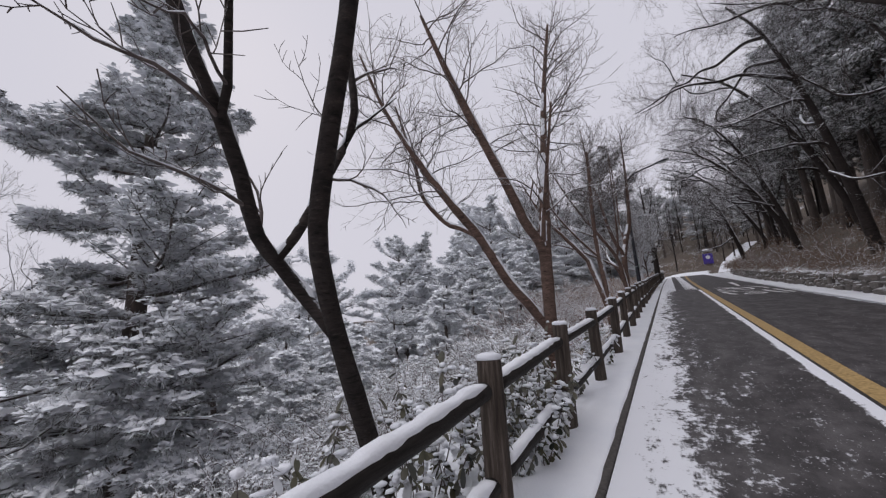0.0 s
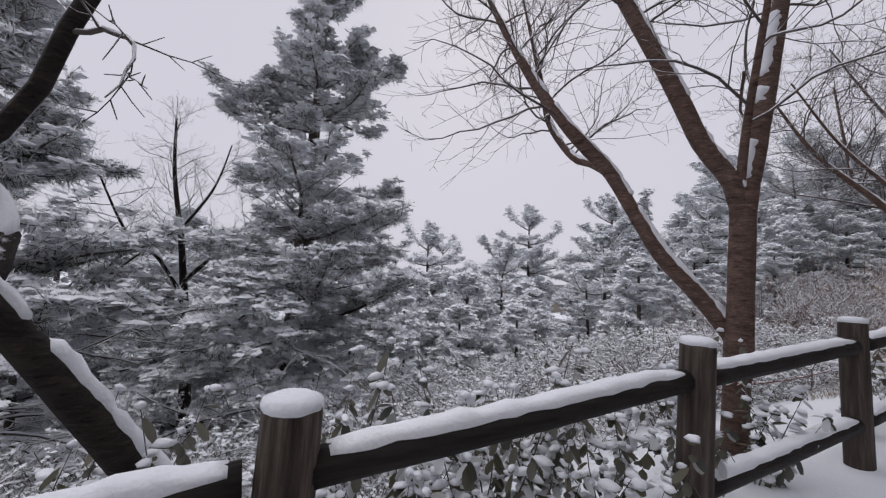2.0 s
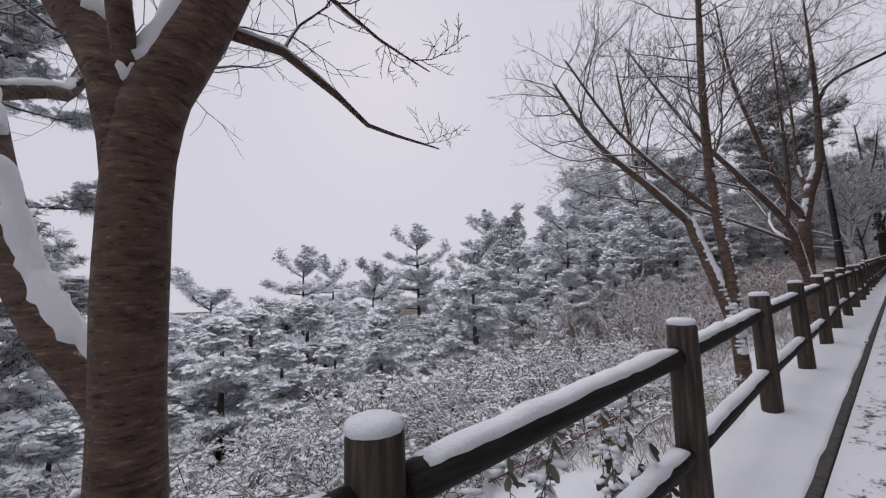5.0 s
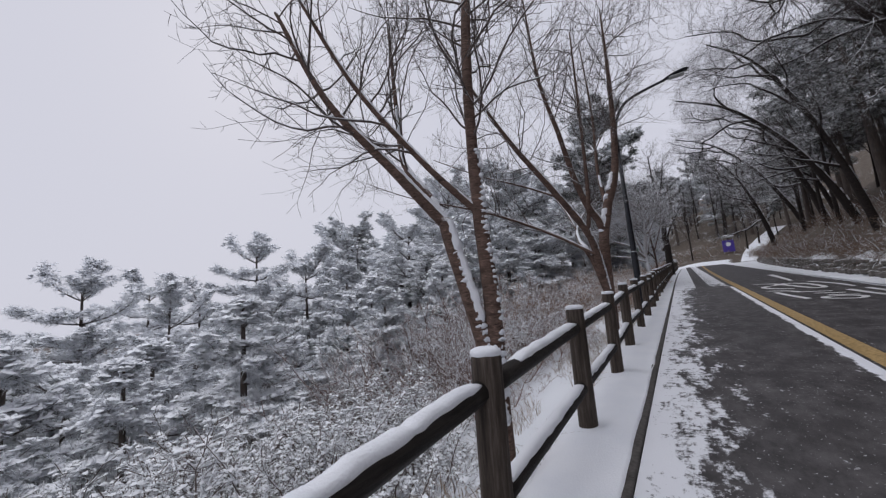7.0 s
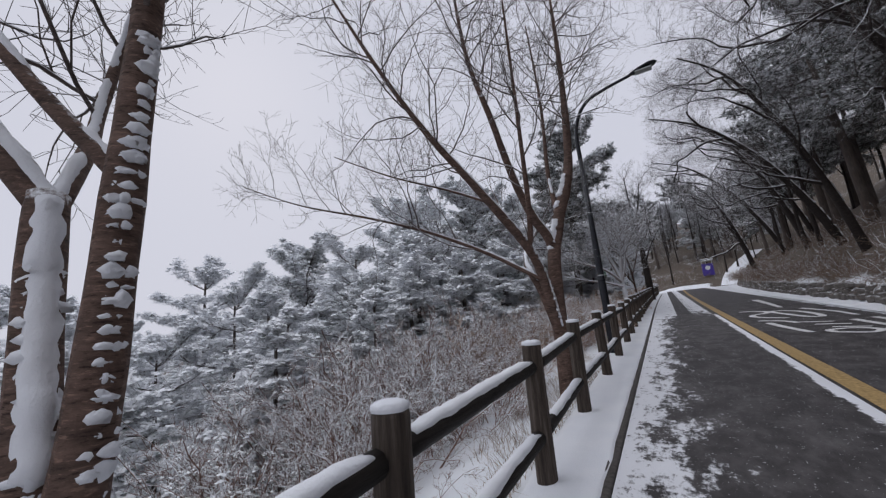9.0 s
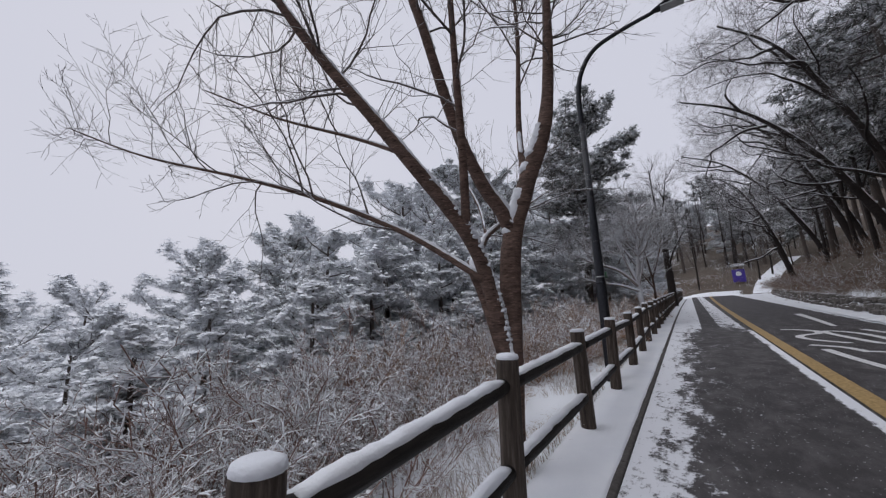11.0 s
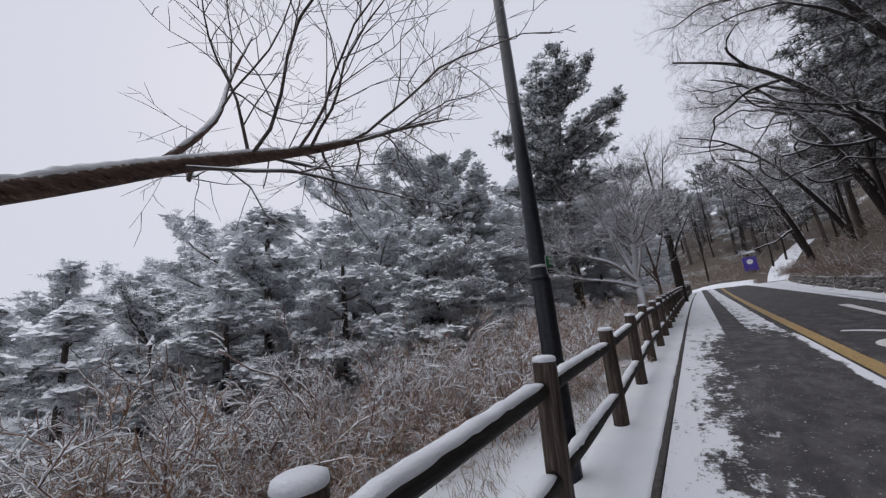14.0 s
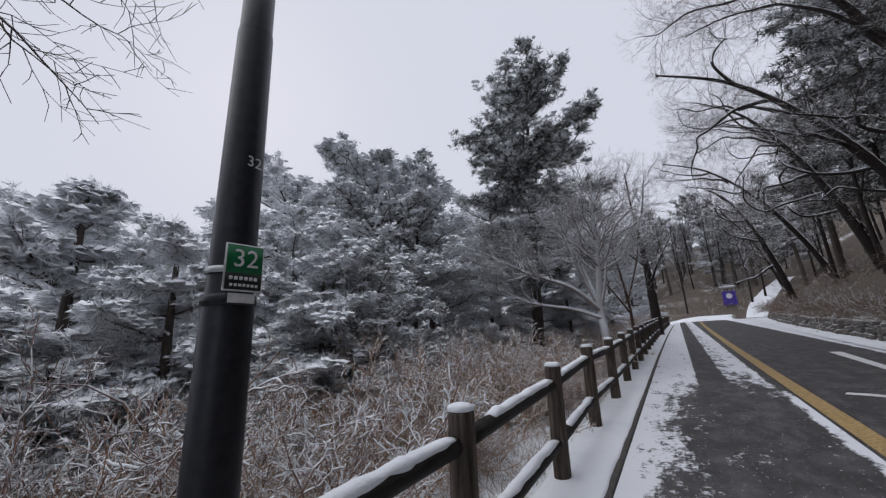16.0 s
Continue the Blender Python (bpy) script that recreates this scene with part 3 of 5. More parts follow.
# ---- brush ----
def brush(name, label, height, radius, stems, seed, mat, snow=0.3, thick=0.006, arch=0.12, group="", spread=0.55, twigs=15, crook=0.45):
    rnd = random.Random(seed)
    root = thing(name, label, "shrub", group)
    m, sn, tips = Mesh(), Mesh(), []
    for i in range(stems):
        w, q = rnd.uniform(0, 6.283), radius * math.sqrt(rnd.random()) * 0.7
        p = Vector((q * math.cos(w), q * math.sin(w), -0.1))
        h = height * rnd.uniform(0.55, 1.1)
        sp, sr = shoot(rnd, p, Vector((math.cos(w) * spread + rnd.gauss(0, .65 * spread), math.sin(w) * spread + rnd.gauss(0, .65 * spread), 1.0)), h, thick, crook, -arch * 0.3, 6)
        m.tube(sp, [max(0.0035, a) for a in sr], 3, 0, False)
        if rnd.random() < snow:
            sn.tube([q + Vector((0, 0, 0.006)) for q in sp[2::2]], [0.005, 0.007, 0.004], 3, 0, False)
        for k in range(twigs):
            j = min(5, int(6 * rnd.random() ** 0.6))
            f = rnd.random()
            d = (sp[j + 1] - sp[j]).normalized()
            o = d.cross(Vector((rnd.gauss(0, 1), rnd.gauss(0, 1), rnd.gauss(0, 1)))).normalized()
            tp, tr = shoot(rnd, sp[j].lerp(sp[j + 1], f), d * 0.5 + o, h * rnd.uniform(0.10, 0.26), thick * 0.5, 0.75, 0.05, 2)
            m.tube(tp, [max(0.0026, a) for a in tr], 3, 0, False)
            tips += tp[1:]
            if rnd.random() < snow:
                sn.tube([q + Vector((0, 0, 0.005)) for q in tp], [0.0045, 0.0065, 0.003], 3, 0, False)
    tagged(m.object("thicket", mat, root), kind="stuff")
    if snow > 0:
        rng = np.random.default_rng(seed)
        c = np.array([tuple(t) for t in tips])
        c = c[rng.random(len(c)) < max(0.01, snow - 0.35)]
        n = len(c)
        v, f = lumps(rng, c + np.array([0, 0, 0.008]), rng.uniform(0.010, 0.028, n), rng.uniform(0.010, 0.020, n))
        tagged(sn.object("snow_line", M_POWDER, root, "thin lines of snow along the stems"), kind="stuff")
        tagged(raw_mesh("settled_snow", v, f, M_POWDER, root, "snow caught in the stems", True), kind="stuff")
    return root


def tangle(name, label, height, radius, stems, seed, mat, snow=0.3, group="", pads=0.0, upright=0.5, forks=11, twigs=6):
    """A bush of arching stems out of one stool, which fork into boughs, twigs and spurs. pads: share of forks with a lump of snow."""
    rnd = random.Random(seed)
    root = thing(name, label, "shrub", group)
    m, sn, nodes = Mesh(), Mesh(), []

    def settle(pts, rr, share):
        d = (pts[-1] - pts[0]).normalized()
        share *= clamp01((pts[-1].z / height - 0.25) / 0.35)
        if rnd.random() < share * (1.15 - 0.75 * abs(d.z)):
            sn.tube([c + Vector((0, 0, q * 0.9 + 0.001)) for c, q in zip(pts, rr)], [q * rnd.uniform(0.75, 1.25) + 0.0026 for q in rr], 3, 0, False)

    for i in range(stems):
        w = rnd.uniform(0, 6.283)
        q = 0.5 * radius * math.sqrt(rnd.random())
        lean = rnd.uniform(0.1, 1.0) ** 0.8 * radius / height * 1.5
        h = height * rnd.uniform(0.65, 1.1)
        sp, sr = shoot(rnd, Vector((q * math.cos(w), q * math.sin(w), -0.12)), Vector((math.cos(w) * lean, math.sin(w) * lean, upright + 0.5)), h, rnd.uniform(0.009, 0.017), 0.5, -0.05, 8)
        m.tube(sp, [max(0.004, v) for v in sr], 5, 0, False)
        settle(sp[2:5], [v * 0.6 for v in sr[2:5]], snow)
        settle(sp[5:8], [v * 0.7 for v in sr[5:8]], snow)
        for b in range(forks):
            t = 0.25 + 0.72 * (b + rnd.random()) / forks
            j = min(7, int(t * 8))
            d = (sp[j + 1] - sp[j]).normalized()
            o = d.cross(Vector((rnd.gauss(0, 1), rnd.gauss(0, 1), rnd.gauss(0, 1)))).normalized()
            bl = h * rnd.uniform(0.16, 0.36) * (1.15 - 0.6 * t)
            bp, br = shoot(rnd, sp[j], d * 0.75 + o * 0.8, bl, max(0.0045, sr[j] * 0.5), 0.55, 0.05, 5)
            m.tube(bp, [max(0.003, v) for v in br], 3, 0, False)
            settle(bp, br, snow)
            if rnd.random() < pads:
                nodes += [bp[1], bp[3]]
            for k in range(twigs):
                e = rnd.randrange(1, 5)
                d2 = (bp[e + 1] - bp[e]).normalized()
                o2 = d2.cross(Vector((rnd.gauss(0, 1), rnd.gauss(0, 1), rnd.gauss(0, 1)))).normalized()
                tp, tr = shoot(rnd, bp[e].lerp(bp[e + 1], rnd.random()), d2 * 0.8 + o2 * 0.8, bl * rnd.uniform(0.18, 0.42), 0.0036, 0.6, 0.12, 3)
                m.tube(tp, [0.0034, 0.003, 0.0026, 0.0018], 3, 0, False)
                settle(tp, [0.0036, 0.0042, 0.0038, 0.0026], snow * 0.8)
                for z in (1, 2):
                    o3 = Vector((rnd.gauss(0, 1), rnd.gauss(0, 1), rnd.gauss(0.3, 1))).normalized()
                    q3 = tp[z] + (o3 + (tp[z + 1] - tp[z]).normalized() * 0.8) * rnd.uniform(0.02, 0.055)
                    m.tube([tp[z], q3], [0.0026, 0.0017], 3, 0, False)
                    if rnd.random() < snow * 0.5:
                        sn.tube([tp[z] + Vector((0, 0, 0.003)), q3 + Vector((0, 0, 0.003))], [0.004, 0.0028], 3, 0, False)
                if rnd.random() < pads:
                    nodes.append(tp[2])
    tagged(m.object("thicket", mat, root), kind="stuff")
    tagged(sn.object("snow_line", M_POWDER, root, "thin lines of snow along the twigs"), kind="stuff")
    if nodes:
        rng = np.random.default_rng(seed)
        c = np.array([tuple(p) for p in nodes]) + np.array([0, 0, 0.012])
        n = len(c)
        v, f = lumps(rng, c, rng.uniform(0.012, 0.034, n), rng.uniform(0.012, 0.03, n))
        tagged(raw_mesh("settled_snow", v, f, M_POWDER, root, "clots of snow caught in the forks", True), kind="stuff")
    return root


def leafy_plant(name, label, height, stems, seed, group=""):
    """Evergreen shrub: upright stems with whorls of drooping oval leaves, each with a pad of snow."""
    rnd = random.Random(seed)
    root = thing(name, label, "shrub", group)
    st, lf, sn = Mesh(), Mesh(), Mesh()
    for i in range(stems):
        w = rnd.uniform(0, 6.283)
        sp, sr = shoot(rnd, Vector((rnd.gauss(0, .12), rnd.gauss(0, .12), -0.05)), Vector((math.cos(w) * .35, math.sin(w) * .35, 1)), height * rnd.uniform(0.55, 1.1), 0.007, 0.12, 0.1, 6)
        st.tube(sp, sr, 5, 0, False)
        for j in (2, 3, 4, 5, 6):
            for k in range(5):
                a = rnd.uniform(0, 6.283)
                d = Vector((math.cos(a), math.sin(a), rnd.uniform(-1.5, 0.3))).normalized()
                sd = d.cross(Vector((0, 0, 1))).normalized()
                ln, wd = rnd.uniform(0.06, 0.125), rnd.uniform(0.018, 0.03)
                nrm = sd.cross(d)
                p = sp[max(0, j - 1)].lerp(sp[j], rnd.random())
                kk = len(lf.v)
                for t, ww in ((0.1, 0.2), (0.35, 0.85), (0.65, 1.0), (0.9, 0.5)):
                    c = p + d * ln * t - Vector((0, 0, ln * 0.25 * t * t))
                    lf.v += [c + sd * wd * ww, c - nrm * 0.004, c - sd * wd * ww]
                for t in range(3):
                    for e in (0, 1):
                        q = kk + t * 3 + e
                        lf.f.append((q, q + 1, q + 4, q + 3))
                        lf.m.append(0)
                if d.z > -0.6 and rnd.random() < 0.68:
                    sn.blob(p + d * ln * 0.52 + Vector((0, 0, 0.010 - ln * 0.07)), (ln * rnd.uniform(0.38, 0.52), wd * rnd.uniform(0.95, 1.35), rnd.uniform(0.014, 0.028)), 0, 0.3, a)
        sn.blob(sp[6] + Vector((0, 0, 0.004)), (0.026, 0.022, 0.02), 0, 0.4)
    tagged(st.object("stem", M_TWIG, root), kind="stuff")
    tagged(lf.object("foliage", M_LEAF, root), kind="stuff")
    tagged(sn.object("settled_snow", M_SNOW, root, "snow pads on the leaves"), kind="stuff")
    return root


# ---- ground, road, kerb ----
def ground_sheet():
    xs = [-1500, -600, -250, -120, -70, -45, -32] + [-24 + i * 0.8 for i in range(28)] + [-1.9, -1.3, -0.85, -0.62, 0.5, 2, 3.5, 4.9, 5.4, 5.75, 6.1] + [6.6 + 0.8 * i for i in range(28)] + [32, 45, 70, 120, 250, 600, 1500]
    ys = [-1500, -500, -180, -80, -40, -22] + [-14 + i * 0.9 for i in range(130)] + [110, 125, 145, 180, 260, 600, 1500]
    m = Mesh()
    for y in ys:
        for x in xs:
            u = x + bend(y) + (widen(y) if x > 3 else 0)
            z = land(u, y)
            if -0.7 < x < 4.95 and y < 79:
                z -= 0.12
            m.v.append(Vector((u, y, z)))
    n = len(xs)
    for j in range(len(ys) - 1):
        for i in range(n - 1):
            a = j * n + i
            m.f.append((a, a + 1, a + n + 1, a + n))
            m.m.append(0)
    return tagged(m.object("ground", M_SLOPE), "snow-covered hillside with dead grass showing through", "ground", kind="structure")


def strip(name, x0, x1, y0, y1, lift, mat, label, category, step=1.0, cols=1, edge=0.0, seed=0, parent=None, w0=0, w1=0):
    """A long sheet that follows the road."""
    m = Mesh()
    k = int((y1 - y0) / step)
    for j in range(k + 1):
        y = y0 + (y1 - y0) * j / k
        e0, e1 = edge * noise.noise((y * 1.3, seed, 0)), edge * noise.noise((y * 1.1, seed, 9))
        for i in range(cols + 1):
            a, c = x0 + e0 + w0 * widen(y), x1 + e1 + w1 * widen(y)
            m.v.append(Vector((a + (c - a) * i / cols + bend(y), y, road_z(y) + lift)))
    for j in range(k):
        for i in range(cols):
            a = j * (cols + 1) + i
            m.f.append((a, a + 1, a + cols + 2, a + cols + 1))
            m.m.append(0)
    ob = m.object(name, mat, parent)
    return ob if parent else tagged(ob, label, category, kind="structure")


ground_sheet()
strip("pavement", -0.53, 1.66, -30, 79, 0.0, M_WALK, "dark asphalt walkway with patchy trodden snow", "pavement", 1.0, 4)
strip("road", 1.66, 4.95, -30, 79.5, -0.004, M_ROAD, "dark damp asphalt road lane cleared of snow", "road", 1.0, 4, w1=1)
strip("trim_yellow_line", 1.70, 1.93, -30, 78, 0.006, M_YELLOW, "worn yellow line along the road", "road marking", 0.8, 1, 0.012, 3)
strip("verge_snow", 4.88, 5.85, -30, 79, 0.03, M_SNOW, "strip of snow along the road edge", "snow", 0.7, 3, 0.10, 7, w0=1, w1=1)


def snow_shelf():
    """Snow between kerb and fence, with a soft uneven top."""
    m = Mesh()
    k = 420
    prof = ((-0.592, -0.02), (-0.595, 0.022), (-0.63, 0.032), (-0.74, 0.04), (-0.9, 0.045), (-1.1, 0.04), (-1.35, 0.02), (-1.9, -0.06))
    for j in range(k + 1):
        y = -20 + 90 * j / k
        slim = clamp01((y - 7) / 3)
        for i, (x, h) in enumerate(prof):
            if i > 5:
                x, h = x + slim * (0.10, 0.50)[i - 6], h - slim * (0.05, 0.20)[i - 6]
            m.v.append(Vector((x + bend(y) + 0.016 * noise.noise((y * 3, i * 0.3, 2)), y, road_z(y) + h + (0.02 * noise.noise((y * 1.7, x * 4, 1)) if i > 1 else 0))))
    n = len(prof)
    for j in range(k):
        for i in range(n - 1):
            a = j * n + i
            m.f.append((a + 1, a, a + n, a + n + 1))
            m.m.append(0)
    return tagged(m.object("verge_snow", M_SNOW), "smooth snow between kerb and fence", "snow", kind="structure")


snow_shelf()


def kerb():
    root = tagged(new("kerb"), "dark wet stone kerb edging the walkway", "kerb", kind="structure")
    for i in range(66):
        y0, y1 = -14 + i * 1.2, -14 + i * 1.2 + 1.192
        m = Mesh()
        for y in (y0, y1):
            for x, h in ((-0.625, -0.05), (-0.625, 0.014), (-0.618, 0.02), (-0.548, 0.02), (-0.538, 0.012), (-0.534, -0.05)):
                m.v.append(Vector((x + bend(y), y, road_z(y) + h)))
        for a in range(5):
            m.f.append((a, a + 1, a + 7, a + 6))
            m.m.append(0)
        m.f += [(0, 5, 4, 3, 2, 1), (6, 7, 8, 9, 10, 11)]
        m.m += [0, 0]
        m.object("kerb_stone", M_KERB, root, smooth=False)


kerb()


# ---- fence ----
POST_H, POST_STEP = 1.127, 2.0
# how far the posts stand off the even spacing: across, along, up
POST_OFF = {0: (0, .07, .01), 1: (-.03, 0, -.01), 2: (0, -.04, -.04), 3: (.03, 0, -.01), 4: (.0, .10, .0), 5: (0, .09, .01), 6: (0, .03, 0), 7: (-.04, -.06, .02), 8: (-.02, .05, 0), 9: (-.01, -.04, 0), 10: (.0, .10, -.03), 11: (-.01, .11, -.02), 12: (-.02, .01, .02)}


def post_at(k):
    a, c, h = POST_OFF.get(k, (0, 0, 0))
    y = 1.9 + POST_STEP * k + c
    return Vector((-1.0 + a + bend(y), y, road_z(y) + h))



def fence():
    rnd = random.Random(5)
    root = tagged(new("fence"), "weathered timber post-and-rail fence topped with snow", "fence")
    post, cap = Mesh(), Mesh()
    n = 14
    rows = ((-0.35, 1.03), (0.02, 1.03), (0.5, 1.0), (1.0, 0.985), (POST_H - 0.055, 0.98), (POST_H - 0.03, 0.95), (POST_H - 0.02, 0.6))
    for z, q in rows:
        for j in range(n):
            w = 2 * math.pi * j / n
            k = 0.082 * q * (1 + 0.05 * noise.noise((math.cos(w) * 1.5, math.sin(w) * 1.5, z * 0.4)))
            post.v.append(Vector((k * math.cos(w), k * math.sin(w), z)))
    for i in range(len(rows) - 1):
        for j in range(n):
            a, b = i * n + j, i * n + (j + 1) % n
            post.f.append((a, b, b + n, a + n))
            post.m.append(0)
    post.f.append(tuple((len(rows) - 1) * n + j for j in range(n)))
    post.m.append(0)
    for z, q in ((POST_H - 0.034, 0.97), (POST_H - 0.022, 1.02), (POST_H - 0.004, 0.96), (POST_H + 0.008, 0.6)):
        for j in range(n):
            w = 2 * math.pi * j / n
            k = 0.082 * q * (1 + 0.07 * noise.noise((math.cos(w) * 2, math.sin(w) * 2, 3 + z)))
            cap.v.append(Vector((k * math.cos(w), k * math.sin(w), z)))
    for i in range(3):
        for j in range(n):
            a, b = i * n + j, i * n + (j + 1) % n
            cap.f.append((a, b, b + n, a + n))
            cap.m.append(0)
    cap.f.append(tuple(3 * n + j for j in range(n)))
    cap.m.append(0)
    po = post.object("post", M_WOOD, root)
    co = cap.object("snow_cap", M_SNOW, po, "cap of fresh snow")
    first = True
    for k in range(-5, 33):
        here, there = post_at(k), post_at(k + 1)
        m = pose(*here, rnd.uniform(-1.2, 1.2), rnd.uniform(-1.2, 1.2), rnd.uniform(0, 360))
        if first:
            po.matrix_basis = m
            first = False
        else:
            p2, c2 = po.copy(), co.copy()
            for o in (p2, c2):
                scene.collection.objects.link(o)
            p2.matrix_basis = m
            c2.parent = p2
        if k == 32:
            break
        # two rails to the next post
        for h in (POST_H - 0.205, POST_H - 0.755):
            r = Mesh()
            ln = []
            for i in range(15):
                t = 0.04 + 0.92 * i / 14
                q = here.lerp(there, t)
                ln.append(q + Vector((0.006 * noise.noise((q.y, h, 1.5)), 0, h + 0.008 * noise.noise((q.y * 0.8, h, 4.5)))))
            r.tube(ln, [0.058 + 0.004 * noise.noise((p.y * 2, h, 8)) for p in ln], 10)
            ro = r.object("rail", M_RAIL, root)
            s = Mesh()
            gap = rnd.random() < 0.12
            sl = [p + Vector((0.004 * noise.noise((p.y * 5, 1, h)), 0, 0.046)) for p in smooth_line(ln, 0.045)[1:-1]]
            if gap:
                sl = sl[4:]
            ns = len(sl)
            for i, p in enumerate(sl):
                e = min(1.0, 0.35 + 3.0 * min(i, ns - 1 - i) / ns * 3)
                ht = max(0.006, 0.030 + 0.014 * noise.noise((p.y * 5, h, 2)) + 0.012 * noise.noise((p.y * 17, h, 3))) * e
                wd = 0.042 + 0.007 * noise.noise((p.y * 8, h, 6)) + 0.006 * noise.noise((p.y * 21, h, 9))
                for a, b in ((-1, -0.5), (-1.04, 0.3), (-0.7, 0.85), (0, 1.05), (0.7, 0.85), (1.04, 0.3), (1, -0.5)):
                    s.v.append(p + Vector((a * wd, 0, b * ht)))
            for i in range(ns - 1):
                for j in range(6):
                    a = i * 7 + j
                    s.f.append((a, a + 7, a + 8, a + 1))
                    s.m.append(0)
            s.f += [tuple(range(7)), tuple((ns - 1) * 7 + j for j in range(7))[::-1]]
            s.m += [0, 0]
            s.object("rail_snow", M_SNOW, ro, "ridge of snow along the rail")


fence()

# ---- bare trees beside the fence ----
V = Vector
bare_tree("cherry_tree", "young cherry tree leaning beside the fence, limbs edged with snow", [
    ([(-1.84, 1.98, -0.5), (-1.68, 1.59, 0.24), (-1.51, 1.19, 0.91), (-1.37, 0.96, 1.24), (-1.20, 0.78, 1.46), (-0.98, 0.67, 1.85), (-0.82, 0.61, 2.18), (-0.66, 0.58, 3.0), (-0.55, 0.5, 4.0)], (0.072, 0.068, 0.062, 0.052, 0.042, 0.036, 0.031, 0.024, 0.014), 0),
    ([(-1.48, 1.14, 0.96), (-1.68, 1.11, 1.17), (-1.74, 0.99, 1.35), (-1.62, 0.77, 1.48), (-1.47, 0.59, 1.70), (-1.43, 0.48, 1.90), (-1.40, 0.35, 2.09), (-1.42, 0.18, 2.6), (-1.45, 0.0, 3.2)], (0.042, 0.040, 0.038, 0.035, 0.032, 0.028, 0.022, 0.016, 0.010), 0),
    ([(-1.43, 0.47, 1.89), (-1.32, 0.44, 2.0), (-1.22, 0.38, 2.3), (-1.1, 0.3, 3.0)], 0.020, 0.008),
    ([(-1.70, 0.93, 1.38), (-1.70, 1.05, 1.52), (-1.67, 1.15, 1.70), (-1.62, 1.22, 1.90), (-1.57, 1.31, 2.10), (-1.48, 1.34, 2.34), (-1.50, 1.33, 2.84), (-1.5, 1.4, 3.6)], (0.030, 0.030, 0.028, 0.026, 0.022, 0.018, 0.014, 0.008), 0),
    ([(-1.58, 1.31, 2.08), (-1.70, 1.58, 2.40), (-1.72, 1.75, 2.55), (-1.7, 2.1, 2.9)], 0.018, 0.006),
], 11, M_DARKBARK, M_TWIG, 5, 5, 0.7, start=0.8)
bare_tree("cherry_tree", "brown-barked cherry tree with a long snow-edged side limb", [
    ([(-1.60, 5.43, -0.6), (-1.55, 5.38, 0.2), (-1.50, 5.345, 0.85), (-1.47, 5.32, 1.4), (-1.455, 5.33, 1.84), (-1.45, 5.45, 2.2), (-1.43, 5.79, 3.3), (-1.38, 6.2, 4.8), (-1.2, 6.5, 6.4)], (0.098, 0.096, 0.093, 0.090, 0.080, 0.062, 0.050, 0.034, 0.02), 0),
    ([(-1.52, 5.38, 0.66), (-1.69, 5.31, 0.93), (-1.80, 5.16, 1.15), (-1.95, 5.03, 1.39), (-2.11, 4.91, 1.75), (-2.28, 4.79, 2.14), (-2.37, 4.62, 2.34), (-2.53, 4.41, 2.65), (-2.9, 4.25, 3.3), (-3.4, 4.1, 4.3), (-3.7, 3.9, 5.3)], (0.068, 0.067, 0.065, 0.062, 0.058, 0.054, 0.044, 0.036, 0.03, 0.024, 0.014), 0),
    ([(-2.28, 4.80, 2.13), (-2.62, 4.92, 2.34), (-2.95, 4.98, 2.52), (-3.36, 5.0, 3.05), (-3.43, 4.88, 3.68), (-3.7, 4.8, 4.8)], (0.04, 0.042, 0.04, 0.036, 0.026, 0.014), 0),
    ([(-1.46, 5.30, 1.60), (-1.49, 5.24, 1.95), (-1.64, 5.08, 2.3), (-1.77, 4.90, 2.8), (-2.24, 4.41, 4.3), (-2.6, 4.1, 5.6)], (0.066, 0.07, 0.066, 0.06, 0.04, 0.022), 0),
    ([(-1.46, 5.28, 1.90), (-1.37, 5.20, 2.4), (-1.27, 5.14, 2.84), (-1.02, 5.02, 4.0)], 0.036, 0.015),
    ([(-1.44, 5.46, 2.2), (-1.60, 5.75, 2.32), (-1.75, 6.07, 2.29), (-1.90, 6.31, 2.27), (-2.1, 7.0, 2.36)], 0.022, 0.004),
    ([(-1.62, 5.72, 3.1), (-1.8, 6.02, 2.87), (-1.9, 6.39, 2.84), (-2.0, 6.85, 2.86)], 0.016, 0.004),
], 22, M_CHERRY, M_TWIG, 9, 8, 1.4, lift=0.04, start=0.6, clear=2.3, thick=0.013)
bare_tree("cherry_tree", "twin-stemmed cherry tree with snow plastered up its trunks", [
    ([(-1.43, 11.08, -0.2), (-1.46, 11.12, 0.7), (-1.48, 11.19, 1.5), (-1.53, 11.23, 2.1), (-1.57, 11.27, 2.9), (-1.55, 11.3, 4.0), (-1.5, 11.5, 5.6)], 0.085, 0.035),
    ([(-1.46, 11.10, 0.75), (-1.60, 11.10, 1.35), (-1.78, 11.11, 2.0), (-1.85, 11.12, 2.28)], 0.072, 0.062),
    ([(-1.84, 11.12, 2.22), (-2.2, 10.9, 2.75), (-2.8, 10.6, 3.6), (-3.3, 10.4, 4.7)], 0.055, 0.018),
    ([(-1.85, 11.14, 2.24), (-2.15, 11.3, 2.65), (-2.52, 11.44, 3.1), (-2.7, 11.6, 3.9), (-2.9, 11.8, 5.2)], 0.042, 0.016),
    ([(-1.55, 11.24, 2.30), (-1.97, 11.0, 2.84), (-2.5, 10.65, 3.7), (-3.0, 10.3, 4.9)], 0.036, 0.014),
], 33, M_CHERRY, M_TWIG, 10, 8, 1.5, lift=0.10, start=0.55, clear=2.9, thick=0.013)
